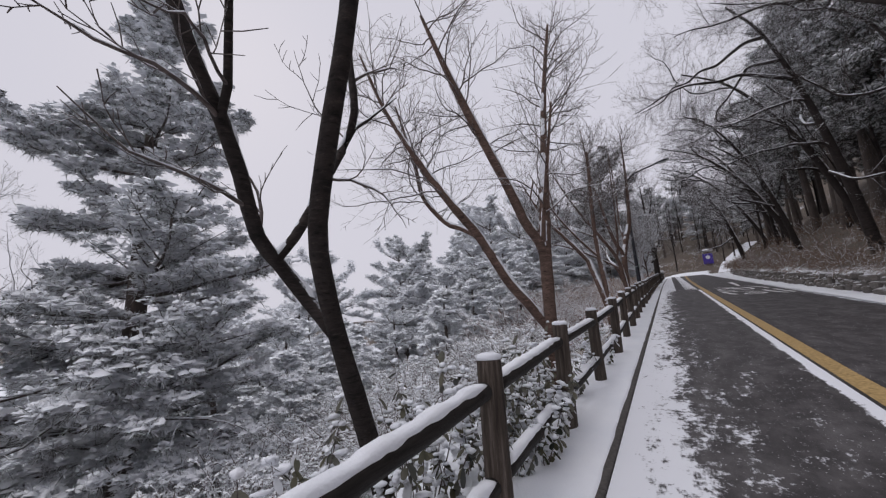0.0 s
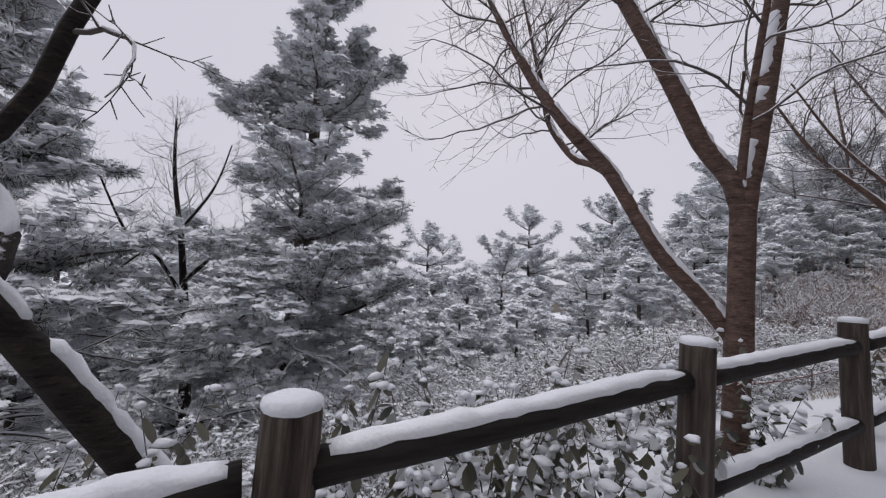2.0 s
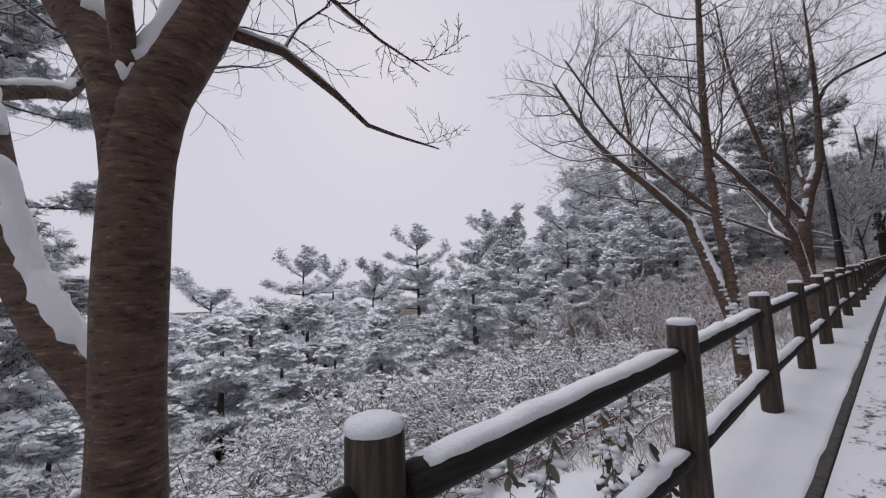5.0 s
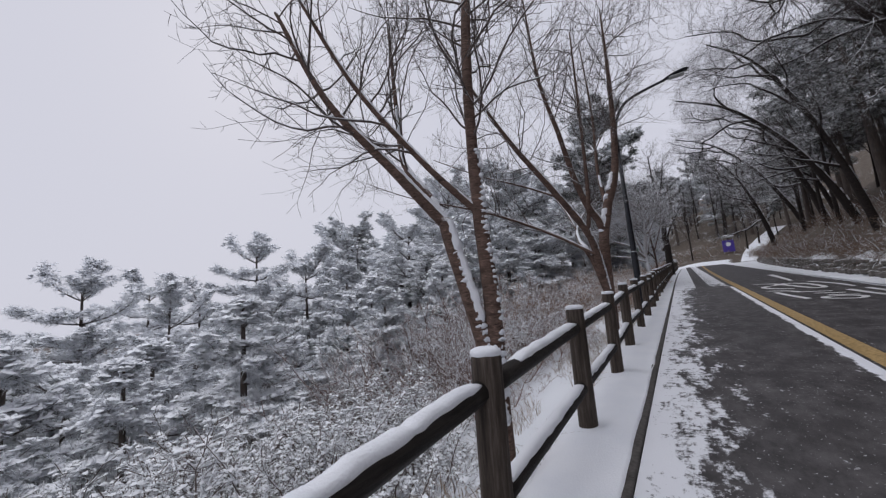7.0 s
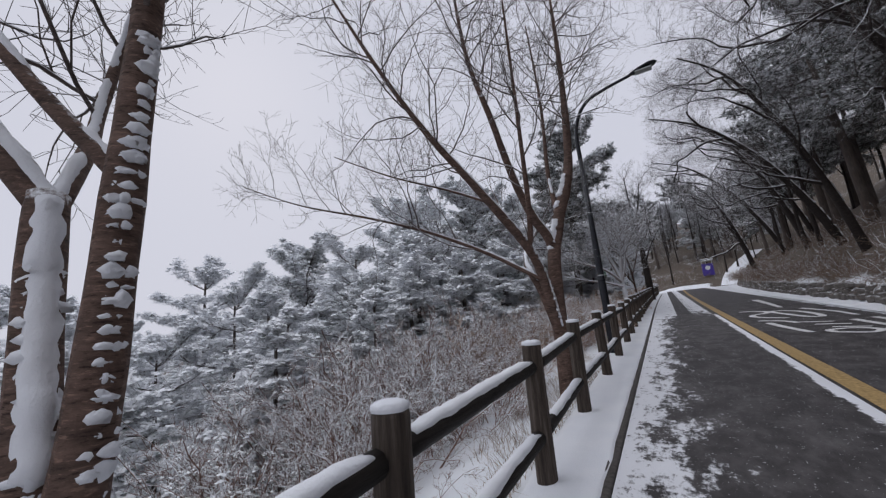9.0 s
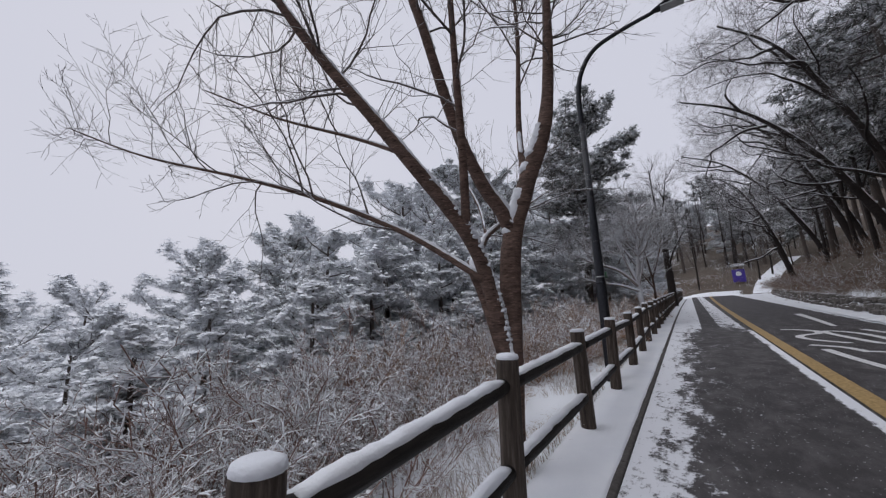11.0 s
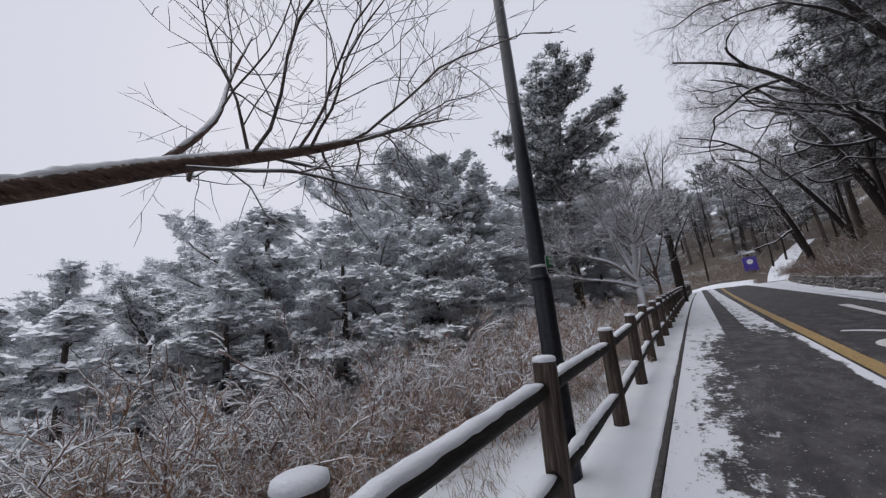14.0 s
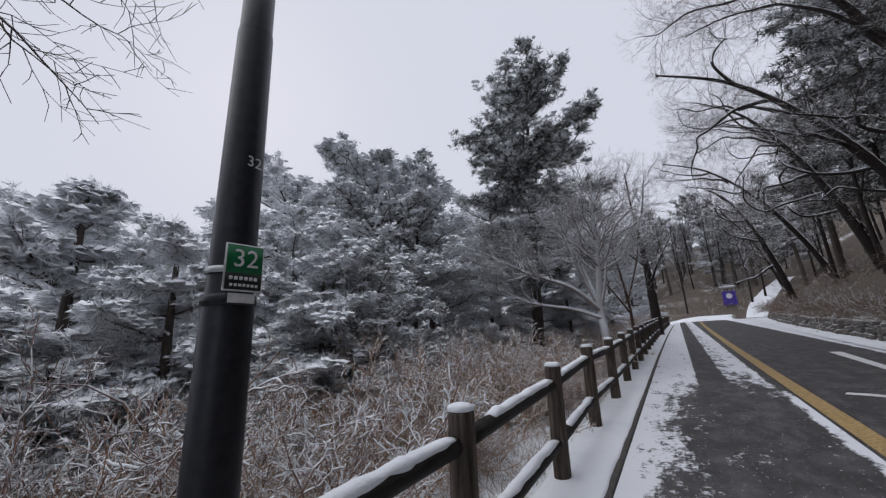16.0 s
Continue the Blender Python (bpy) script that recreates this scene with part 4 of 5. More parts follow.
bare_tree("cherry_tree", "spreading cherry tree with forked brown trunks behind the fence", [
    ([(-1.44, 16.75, 0.1), (-1.43, 16.78, 1.0), (-1.42, 16.88, 1.8), (-1.41, 16.96, 2.5), (-1.37, 17.02, 2.86), (-1.31, 17.14, 3.18), (-1.25, 17.28, 3.51), (-1.02, 17.5, 4.4), (-0.9, 17.6, 6.2), (-0.85, 17.6, 8.4)], (0.135, 0.122, 0.112, 0.106, 0.098, 0.07, 0.058, 0.046, 0.03, 0.012), 0),
    ([(-1.44, 16.80, 1.45), (-1.52, 16.65, 2.2), (-1.61, 16.35, 2.77), (-2.07, 15.77, 3.66), (-2.6, 15.2, 4.6), (-3.1, 14.7, 5.7), (-3.7, 14.2, 7.2)], 0.085, 0.012),
    ([(-1.60, 16.37, 2.72), (-1.45, 16.1, 3.4), (-1.36, 15.85, 4.8), (-1.3, 15.7, 6.8)], 0.048, 0.012),
    ([(-1.38, 17.0, 2.78), (-1.45, 16.91, 3.06), (-1.59, 16.76, 3.36), (-1.75, 16.5, 4.0), (-1.9, 16.2, 5.0), (-2.1, 15.9, 6.2), (-2.2, 15.8, 8.2)], 0.078, 0.012),
    ([(-1.30, 17.15, 3.15), (-1.33, 17.35, 3.6), (-1.42, 17.6, 4.4), (-1.4, 17.8, 6.0), (-1.5, 18.0, 8.0)], 0.05, 0.012),
    ([(-1.54, 16.55, 2.3), (-2.2, 16.5, 2.75), (-2.71, 16.34, 3.05), (-3.3, 15.9, 3.35), (-3.97, 15.4, 3.6), (-4.9, 14.8, 3.9), (-5.7, 14.3, 4.3)], 0.040, 0.006),
    ([(-2.0, 15.85, 3.5), (-2.7, 15.9, 3.9), (-3.6, 15.6, 4.3), (-4.5, 15.2, 4.8)], 0.024, 0.008),
    ([(-1.48, 16.75, 1.6), (-1.6, 16.7, 2.1), (-1.75, 16.75, 2.45), (-1.9, 17.1, 2.62), (-2.0, 17.4, 2.75), (-2.15, 18.0, 3.1), (-2.2, 19.0, 3.6), (-2.05, 19.9, 4.1), (-1.95, 20.65, 4.5)], (0.06, 0.058, 0.054, 0.046, 0.04, 0.032, 0.022, 0.013, 0.004), 0),
    ([(-2.13, 17.9, 3.05), (-2.4, 18.3, 3.6), (-2.8, 18.6, 4.3), (-3.2, 19.0, 5.2)], 0.024, 0.008),
], 44, M_CHERRY, M_TWIG, 8, 9, 1.6, lift=0.05, start=0.6, clear=2.75, thick=0.013)
bare_tree("cherry_tree", "small bare tree with low snow-laden branches", [
    ([(-1.6, 31.8, 1.3), (-1.62, 31.8, 2.4), (-1.66, 31.86, 3.3), (-1.5, 31.7, 4.8), (-1.4, 31.6, 7.2)], (0.12, 0.11, 0.09, 0.05, 0.02), 0),
    ([(-1.66, 31.86, 3.2), (-2.3, 31.2, 3.9), (-3.4, 30.6, 4.4), (-4.8, 30.0, 5.3)], 0.075, 0.01),
    ([(-1.66, 31.86, 3.3), (-2.0, 32.2, 4.4), (-2.6, 32.4, 6.2)], 0.07, 0.012),
    ([(-1.65, 31.86, 3.2), (-1.3, 31.6, 4.5), (-1.2, 31.6, 6.6)], 0.05, 0.012),
    ([(-1.66, 31.8, 3.0), (-2.4, 31.6, 3.3), (-3.6, 31.0, 3.6), (-4.8, 30.4, 4.4)], 0.06, 0.01),
    ([(-1.66, 31.86, 3.2), (-2.1, 31.5, 4.6), (-2.6, 31.2, 6.4)], 0.06, 0.012),
], 55, M_FROSTTWIG, M_FROSTTWIG, 18, 7, 1.9, lift=0.04, start=0.5, thick=0.034)
bare_tree("roadside_tree", "tall dark roadside tree with thin bare crown", [
    ([(-0.95, 48.4, 2.4), (-0.95, 48.5, 5.0), (-1.0, 48.5, 7.4), (-1.2, 48.3, 10.5), (-1.3, 48.2, 14)], (0.3, 0.27, 0.17, 0.08, 0.03), 0),
    ([(-1.0, 48.5, 5.6), (-0.4, 48.2, 7.0), (0.6, 47.8, 8.6)], 0.1, 0.02),
    ([(-1.1, 48.5, 7.2), (-2.2, 48.2, 8.4), (-3.6, 47.8, 9.6)], 0.09, 0.02),
    ([(-1.3, 48.4, 9.0), (-0.6, 48.0, 11), (-0.2, 47.8, 13)], 0.08, 0.02),
], 66, M_DARKBARK, M_DARKTWIG, 12, 7, 2.4, start=0.4)
bare_tree("cherry_tree", "slim bare tree behind the far fence", [
    ([(-1.6, 39.6, 1.9), (-1.6, 39.6, 4.0), (-1.9, 39.4, 6.5), (-2.1, 39.3, 9)], 0.08, 0.02),
    ([(-1.6, 39.6, 3.6), (-2.6, 39.2, 5.4), (-3.6, 39, 7.6)], 0.05, 0.015),
    ([(-1.6, 39.6, 4.2), (-0.9, 39.4, 6.2), (-0.6, 39.2, 8.4)], 0.05, 0.015),
], 68, M_CHERRY, M_FROSTTWIG, 16, 7, 1.6, thick=0.018)

bare_tree("small_tree", "small dark bare tree among the snowy pines", [
    ([(-10.4, 0.9, -5.6), (-10.3, 0.8, -3.0), (-10.35, 0.7, -1.0), (-10.5, 0.5, 0.6), (-10.6, 0.35, 1.7), (-10.6, 0.1, 3.2), (-10.7, 0.0, 4.6)], (0.16, 0.15, 0.13, 0.10, 0.07, 0.05, 0.02), 0),
    ([(-10.4, 0.6, 0.2), (-10.4, 0.0, 1.2), (-10.4, -0.6, 1.7), (-10.3, -1.2, 3.0)], 0.06, 0.015),
    ([(-10.5, 0.5, 0.7), (-10.5, 1.1, 1.4), (-10.5, 1.7, 1.9), (-10.4, 2.1, 2.4)], 0.055, 0.015),
    ([(-10.6, 0.3, 1.9), (-10.7, 0.9, 3.0), (-10.8, 1.2, 4.2)], 0.045, 0.012),
], 91, M_DARKBARK, M_FROSTTWIG, 9, 6, 1.3, lift=0.06, start=0.5)

# ---- leaning trees over the road ----
def leaning(x, y, seed, lean, height, r, fork=0.45, label="dark wet tree leaning out over the road from the bank"):
    z = land(x, y)
    rnd = random.Random(seed)
    p1 = (x - lean * 0.18, y - 0.2, z + height * 0.25)
    p2 = (x - lean * 0.5, y - 0.6, z + height * 0.58)
    p3 = (x - lean * 0.95, y - 1.2, z + height * 0.85)
    p4 = (x - lean * 1.45, y - 1.8, z + height * 0.98)
    limbs = [([(x, y, z - 0.3), p1, p2, p3, p4], r, 0.035)]
    for k in range(7):
        t = (0.28, 0.38, 0.48, 0.57, 0.66, 0.74, 0.84)[k]
        q = [(0.0, (x, y, z)), (0.25, p1), (0.58, p2), (0.85, p3), (1.0, p4)]
        a = next(i for i in range(4) if q[i + 1][0] >= t)
        w = (t - q[a][0]) / (q[a + 1][0] - q[a][0])
        b = V(q[a][1]).lerp(V(q[a + 1][1]), w)
        d = V((-rnd.uniform(0.3, 1.1), rnd.uniform(-0.9, 0.9), rnd.uniform(-0.05, 0.8))).normalized()
        ln = height * rnd.uniform(0.36, 0.6)
        lp, _ = shoot(rnd, b, d, ln, 0.1, 0.6, 0.05, 9)
        limbs.append(([tuple(q) for q in lp], r * rnd.uniform(0.24, 0.4), 0.014))
    return bare_tree("leaning_tree", label, limbs, seed, M_DARKBARK, M_DARKTWIG, 7, 9, 2.0, snow=True, lift=-0.02, fine=True, start=0.35, group="trees leaning over the road")


for x, y, s, le, h, r in ((7.0, 20.2, 71, 2.2, 11, 0.22), (9.0, 27.0, 72, 4.5, 10.5, 0.2), (8.0, 34.0, 73, 3.6, 11, 0.2), (9.2, 40.0, 74, 5.5, 10, 0.24), (10.2, 49.5, 84, 4.5, 12, 0.26), (9.0, 63.0, 75, 3.2, 11.0, 0.28), (11.6, 62.0, 76, 7.0, 12.5, 0.24), (9.5, 12.0, 77, 5.0, 12, 0.25), (12.5, 56.0, 78, 5.0, 12, 0.22), (8.4, 15.0, 79, 4.2, 12, 0.2), (10.5, 72.0, 80, 4.0, 11, 0.2)):
    leaning(x, y, s, le, h, r)

# ---- pines ----
near_pine = pine("pine_tree", "tall pine with layered boughs loaded with snow", 11.5, 3.3, 101, 'cone', 15000, M_FROST, 0.17, 0.0055, 1.0, 0.30, tiers=22, skirt=22)
plant(near_pine, -8.2, 2.65, 205, 1.1, 0.2, True)
second_pine = pine("pine_tree", "slender snow-laden pine on the slope", 9.0, 3.1, 102, 'cone', 5600, M_FROST, 0.2, 0.007, 1.0, 0.42, skirt=36)
plant(second_pine, -13.0, -8.0, 0, 1.0, 0.2, True)
plant(second_pine, -8.9, -2.1, 75, 1.3, 0.2)
wood_pine = pine("pine_tree", "rounded pine with frosted crown among the forest slope", 8.0, 2.9, 103, 'crown', 3200, M_RIME, 0.26, 0.010, 1.0, 0.22, "forest pines")
plant(wood_pine, -11.3, 22.7, 0, 0.8, 0.1, True)
wood_pine_b = pine("pine_tree", "dark pine with flat snow-dusted boughs", 9.0, 2.9, 104, 'crown', 2800, M_NEEDLE, 0.28, 0.013, 1.0, 0.3, "forest pines")
plant(wood_pine_b, -16.0, 33.7, 0, 1.35, 0.1, True)
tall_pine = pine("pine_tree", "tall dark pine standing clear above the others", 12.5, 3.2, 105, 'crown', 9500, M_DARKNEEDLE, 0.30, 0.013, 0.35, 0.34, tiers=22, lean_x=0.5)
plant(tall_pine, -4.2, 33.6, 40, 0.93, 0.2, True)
bank_pine = pine("pine_tree", "dark pine of the bank wood, with shade put into its needle colour", 12.0, 3.2, 106, 'crown', 1700, M_DARKNEEDLE, 0.38, 0.024, 0.35, 0.4, "bank pines")
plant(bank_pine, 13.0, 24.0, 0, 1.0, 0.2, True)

young = pine("young_pine", "young pine smothered in snow", 4.2, 1.75, 107, 'cone', 3000, M_RIME, 0.2, 0.008, 1.0, 0.08, "young pines on the slope", tiers=13)
plant(young, -7.5, 12.5, 0, 1.0, 0.1, True)
rnd = random.Random(9)
for x, y, top in ((-6.5, 15.5, 2.6), (-9.0, 14.0, 2.3), (-11.5, 12.0, 1.6), (-8.8, 17.5, 3.4), (-6.6, 18.6, 3.5), (-11, 18.5, 4.2), (-7.8, 22.5, 5.2), (-9.5, 9.5, 1.0), (-12.5, 9.0, 0.9), (-14.5, 13.5, 2.0), (-13.5, 20.5, 5.0), (-7.0, 20.8, 4.2), (-6.2, 28.0, 5.6), (-4.8, 31.0, 5.6), (-10, 25, 6.8), (-8.4, 27.5, 7.2), (-15, 8, 2.0), (-18, 9.5, 2.4), (-14.5, 10.5, 2.4), (-20, 6, 2.2), (-17.5, 4.8, 1.9), (-21, 9, 2.4), (-5.6, 25.0, 4.8), (-14, 24.5, 7.0), (-3.6, 36.5, 6.0), (-18.5, 13, 1.5), (-10.5, 6.0, -0.2), (-13, 4.0, -0.5)):
    plant(young, x, y, rnd.uniform(0, 360), max(0.4, 0.86 * (top - land(x, y)) / 4.2), 0.1)
for x, y, top in ((-9.5, 27, 8.0), (-7.5, 30.5, 8.5), (-6.2, 35, 9.5), (-12.5, 29, 10.0), (-19, 26, 8.0), (-15, 20, 4.8), (-19.5, 16, 3.2), (-21, 11, 1.6), (-17, 12, 1.2), (-23, 30, 9), (-11, 37, 12.5), (-19, 40, 13), (-5, 42, 11), (-9, 46, 13), (-14, 50, 15), (-4.5, 55, 12), (-26, 20, 4.5), (-8.5, 20, 3.6), (-13, 16.5, 2.6), (-25, 8, 0.5), (-3.5, 62, 12), (-5.5, 25.5, 5.0)):
    ob = wood_pine if rnd.random() < 0.6 else wood_pine_b
    z = land(x, y)
    h = (8.0 if ob is wood_pine else 9.0)
    plant(ob, x, y, rnd.uniform(0, 360), max(0.3, 0.88 * (top - z) / h), 0.1)
for x, y, s in ((-13, 0.8, 0.95), (-15, 5.5, 0.75), (-16, -4, 1.1), (-12, -12, 1.0), (-14.5, -0.5, 1.15), (-17, 1.2, 1.35), (-18.5, -3.0, 1.4), (-21.5, -1.0, 1.6), (-22, -6, 1.6)):
    plant(second_pine, x, y, rnd.uniform(0, 360), s, 0.2)
plant(wood_pine_b, -8.6, 29.5, 70, 0.98, 0.1)
for x, y, t, s in ((-7.3, 21.8, 30, 1.3), (-6.0, 22.6, 140, 0.98), (-5.4, 25.2, 80, 1.05)):
    plant(young, x, y, t, s, 0.1)
for x, y, s in ((-12.0, -2.8, 0.9), (-11.6, 2.6, 0.8), (-13.6, -5.6, 1.0), (-10.4, -6.0, 0.85), (-8.4, -6.5, 0.8), (-12.6, 6.6, 0.9), (-15, 1.8, 1.1), (-17, -1.5, 1.3), (-18.5, 2.5, 1.3), (-20, -4, 1.5), (-22, 0.5, 1.6), (-24, 4.5, 1.7), (-19, -8, 1.5), (-26, -3, 1.9), (-16, -6.5, 1.2), (-14, 3.0, 1.0), (-28, 2.5, 2.0)):
    plant(young, x, y, rnd.uniform(0, 360), s, 0.1)
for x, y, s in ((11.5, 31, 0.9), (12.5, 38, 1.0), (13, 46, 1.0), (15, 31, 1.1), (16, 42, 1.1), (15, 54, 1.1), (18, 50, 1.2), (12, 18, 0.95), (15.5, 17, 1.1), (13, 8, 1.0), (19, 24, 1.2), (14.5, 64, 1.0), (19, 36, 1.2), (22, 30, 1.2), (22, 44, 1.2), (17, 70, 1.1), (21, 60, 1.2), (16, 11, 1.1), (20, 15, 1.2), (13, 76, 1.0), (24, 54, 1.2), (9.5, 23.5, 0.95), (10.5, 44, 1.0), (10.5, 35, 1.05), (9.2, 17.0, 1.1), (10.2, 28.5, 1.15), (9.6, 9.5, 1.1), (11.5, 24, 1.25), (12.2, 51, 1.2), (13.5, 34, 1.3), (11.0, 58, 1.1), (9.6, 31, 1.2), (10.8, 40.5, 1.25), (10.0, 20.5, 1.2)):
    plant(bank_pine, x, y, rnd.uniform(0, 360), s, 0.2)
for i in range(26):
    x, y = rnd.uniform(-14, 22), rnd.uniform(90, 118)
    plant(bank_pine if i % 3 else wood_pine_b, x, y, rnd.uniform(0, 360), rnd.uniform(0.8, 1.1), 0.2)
for i in range(26):
    x, y = rnd.uniform(-62, -27), rnd.uniform(-12, 30)
    plant(wood_pine if i % 3 else young, x, y, rnd.uniform(0, 360), rnd.uniform(1.1, 1.5) if i % 3 else rnd.uniform(1.6, 2.2), 0.2)
wood_tree = bare_tree("woodland_tree", "thin dark woodland tree without leaves", [
    ([(30, 40, 0), (30.1, 40, 4), (29.8, 40.1, 8), (29.6, 40, 12)], 0.13, 0.02),
    ([(30.1, 40, 3.6), (29.4, 39.6, 5.6), (28.6, 39.4, 8)], 0.05, 0.012),
    ([(29.95, 40, 5.2), (30.7, 40.5, 7), (31.4, 40.9, 9.2)], 0.05, 0.012),
], 88, M_DARKBARK, M_DARKTWIG, 5, 5, 2.2, snow=False, fine=False, start=0.3, group="woodland trees")
plant(wood_tree, 9.5, 30.5, 0, 1.0, 0.2, True)
for i in range(62):
    if i < 32:
        x, y = rnd.uniform(8.2, 24), rnd.uniform(6, 78)
        x += widen(y)
    else:
        x, y = rnd.uniform(-12, 18), rnd.uniform(82, 110)
    plant(wood_tree, x, y, rnd.uniform(0, 360), rnd.uniform(0.7, 1.15), 0.2)

# ---- brush ----
dry = tangle("dry_bush", "rounded brown bush with snow on its tangled twigs", 1.95, 1.35, 24, 201, M_BRUSH, 0.95, "dry bushes behind the fence")
plant(dry, -2.9, 22.5, 0, 1.0, 0, True)
hedge = tangle("hedge_bush", "dense orange-brown twiggy bush lightly dusted with snow", 1.75, 1.1, 34, 205, M_HEDGE, 0.62, "twiggy hedge behind the fence", 0, 0.7)
plant(hedge, -2.7, 23.6, 0, 1.0, 0, True)
white = tangle("snowy_shrub", "tangled shrub with snow on every twig", 1.9, 1.4, 26, 202, M_SHRUB, 1.0, "snowy shrubs on the slope", 0.8, 0.45)
plant(white, -3.6, 8.0, 0, 1.0, 0, True)
scrub = brush("bank_scrub", "brown leafless scrub on the bank", 1.0, 1.2, 26, 203, M_SCRUB, 0.08, 0.006, 0.12, "scrub on the bank", 0.9, 16, 0.8)
plant(scrub, 6.8, 22.0, 0, 1.0, 0, True)
for i in range(34):
    y = 18.5 + i * 0.85
    for x in ((-4.9, -6.4) if i % 2 else (-4.5, -5.7, -7.2)):
        if rnd.random() < 0.5 and y > 19:
            plant(dry, x + rnd.uniform(-.4, .4), y + rnd.uniform(-.4, .4), rnd.uniform(0, 360), rnd.uniform(0.75, 1.3))
for i in range(80):
    x, y = rnd.uniform(-11, -2.8), rnd.uniform(-3, 21)
    if math.hypot(x + 7.4, y - 2.7) > 1.2:
        plant(white if rnd.random() < (0.9 if y < 12 else 0.5) else dry, x, y, rnd.uniform(0, 360), rnd.uniform(0.6, 1.1) * (0.75 if x > -3.6 else 1.0))
for x, y, s in ((-3.0, 9.9, 0.95), (-3.9, 9.1, 1.05), (-2.7, 11.0, 0.75), (-3.2, 7.2, 0.8), (-4.6, 6.4, 1.0), (-3.6, 9.4, 0.95), (-5.2, 8.4, 1.15), (-6.6, 7.0, 1.2), (-4.4, 10.6, 1.1), (-6.2, 10.0, 1.25), (-7.8, 9.0, 1.3), (-3.1, 11.2, 0.75), (-5.4, 12.0, 1.2), (-3.6, 12.8, 0.9)):
    plant(white, x, y, rnd.uniform(0, 360), s)
for x, y, s in ((-5.2, 0.4, 1.1), (-5.8, 2.2, 1.2), (-6.4, -1.0, 1.3), (-5.4, 4.0, 1.1), (-7.0, 0.9, 1.6), (-5.0, -1.6, 1.2), (-6.2, -3.0, 1.4), (-4.0, -0.6, 1.0), (-6.6, 4.6, 1.3), (-7.6, -2.4, 1.5), (-4.2, 1.4, 0.9), (-4.4, 3.2, 0.9), (-7.4, 4.2, 1.4)):
    plant(white, x, y, rnd.uniform(0, 360), s)
for x, y, s in ((-2.9, 13.6, 0.75), (-3.3, 15.0, 0.9), (-4.4, 14.4, 1.1), (-2.8, 16.2, 0.7), (-4.2, 16.4, 1.1), (-3.0, 17.6, 0.8), (-5.6, 16.2, 1.25), (-4.8, 18.0, 1.2), (-3.9, 20.6, 1.1), (-5.4, 20.4, 1.3)):
    plant(dry, x, y, rnd.uniform(0, 360), s)
for i in range(16):
    y = 24.3 + i * 1.15
    for x in (-2.45, -3.8):
        plant(hedge, x + bend(y) + rnd.uniform(-.2, .2), y + rnd.uniform(-.2, .2), rnd.uniform(0, 360), rnd.uniform(0.88, 1.15) * (1.05 if x < -3 else 0.92))
for i in range(9):
    y = 42.5 + i * 2.0
    plant(hedge, -2.6 + bend(y), y, rnd.uniform(0, 360), rnd.uniform(0.9, 1.1))
for x, y, s in ((-2.6, 21.6, 0.7), (-3.3, 20.4, 0.75), (-3.4, 22.4, 0.9), (-2.9, 18.9, 0.6), (-3.6, 18.4, 0.75), (-4.3, 19.6, 0.95), (-4.4, 21.4, 1.0), (-4.4, 23.2, 1.05)):
    plant(hedge, x, y, rnd.uniform(0, 360), s)
for i in range(24):
    y = 80.5 + rnd.uniform(0, 9)
    x = rnd.uniform(-4, 7.5)
    plant(scrub, x, y, rnd.uniform(0, 360), rnd.uniform(0.9, 1.5))
for i in range(170):
    y = 8 + i * 0.42 + rnd.uniform(-.2, .2)
    plant(scrub, 6.25 + bend(y) + widen(y) + (rnd.uniform(0, 0.5) if i % 2 else rnd.uniform(0.4, 4.5)), y, rnd.uniform(0, 360), rnd.uniform(0.7, 1.3))
for x, y, s in ((-4.5, 19.2, 1.35), (-5.0, 22.0, 1.5), (-4.4, 24.8, 1.3), (-5.3, 17.2, 1.5), (-3.5, 21.2, 1.05), (-4.8, 27.5, 1.35), (-3.3, 26.2, 1.15), (-5.6, 14.8, 1.4)):
    plant(dry if x < -4.6 else hedge, x, y, rnd.uniform(0, 360), s)
def dead_grass():
    """Pale dead grass on the drop behind the fence, combed over by the snow."""
    rng = np.random.default_rng(61)
    n = 17000
    y = rng.uniform(8.2, 42, n)
    x = -1.22 - 1.0 * rng.random(n) ** 1.4
    keep = np.array([noise.noise((a * 0.9, b * 0.6, 7.0)) > -0.18 for a, b in zip(x, y)])
    x, y = x[keep], y[keep]
    x += np.array([bend(b) for b in y])
    n = len(x)
    base = np.stack([x, y, np.array([land(a, b) for a, b in zip(x, y)]) - 0.01], axis=1)
    ln = rng.uniform(0.08, 0.30, n)
    a = rng.uniform(0, 6.283, n)
    side = np.stack([np.cos(a), np.sin(a), np.zeros(n)], axis=1) * rng.uniform(0.002, 0.004, n)[:, None]
    out = np.stack([rng.normal(-0.3, 0.5, n), rng.normal(0, 0.5, n), rng.uniform(0.5, 1.0, n)], axis=1) * ln[:, None]
    mid = base + out * np.array([0.4, 0.4, 0.62])
    tip = base + out * np.array([1.2, 1.2, 0.8])
    v = np.stack([base - side, base + side, mid - side * 0.8, mid + side * 0.8, tip], axis=1).reshape(-1, 3)
    f = (np.array([[0, 1, 3], [0, 3, 2], [2, 3, 4]])[None] + (np.arange(n) * 5)[:, None, None]).reshape(-1, 3)
    return tagged(raw_mesh("dead_grass", v, f, M_GRASS), "pale dead grass poking through the snow", "grass", kind="stuff")


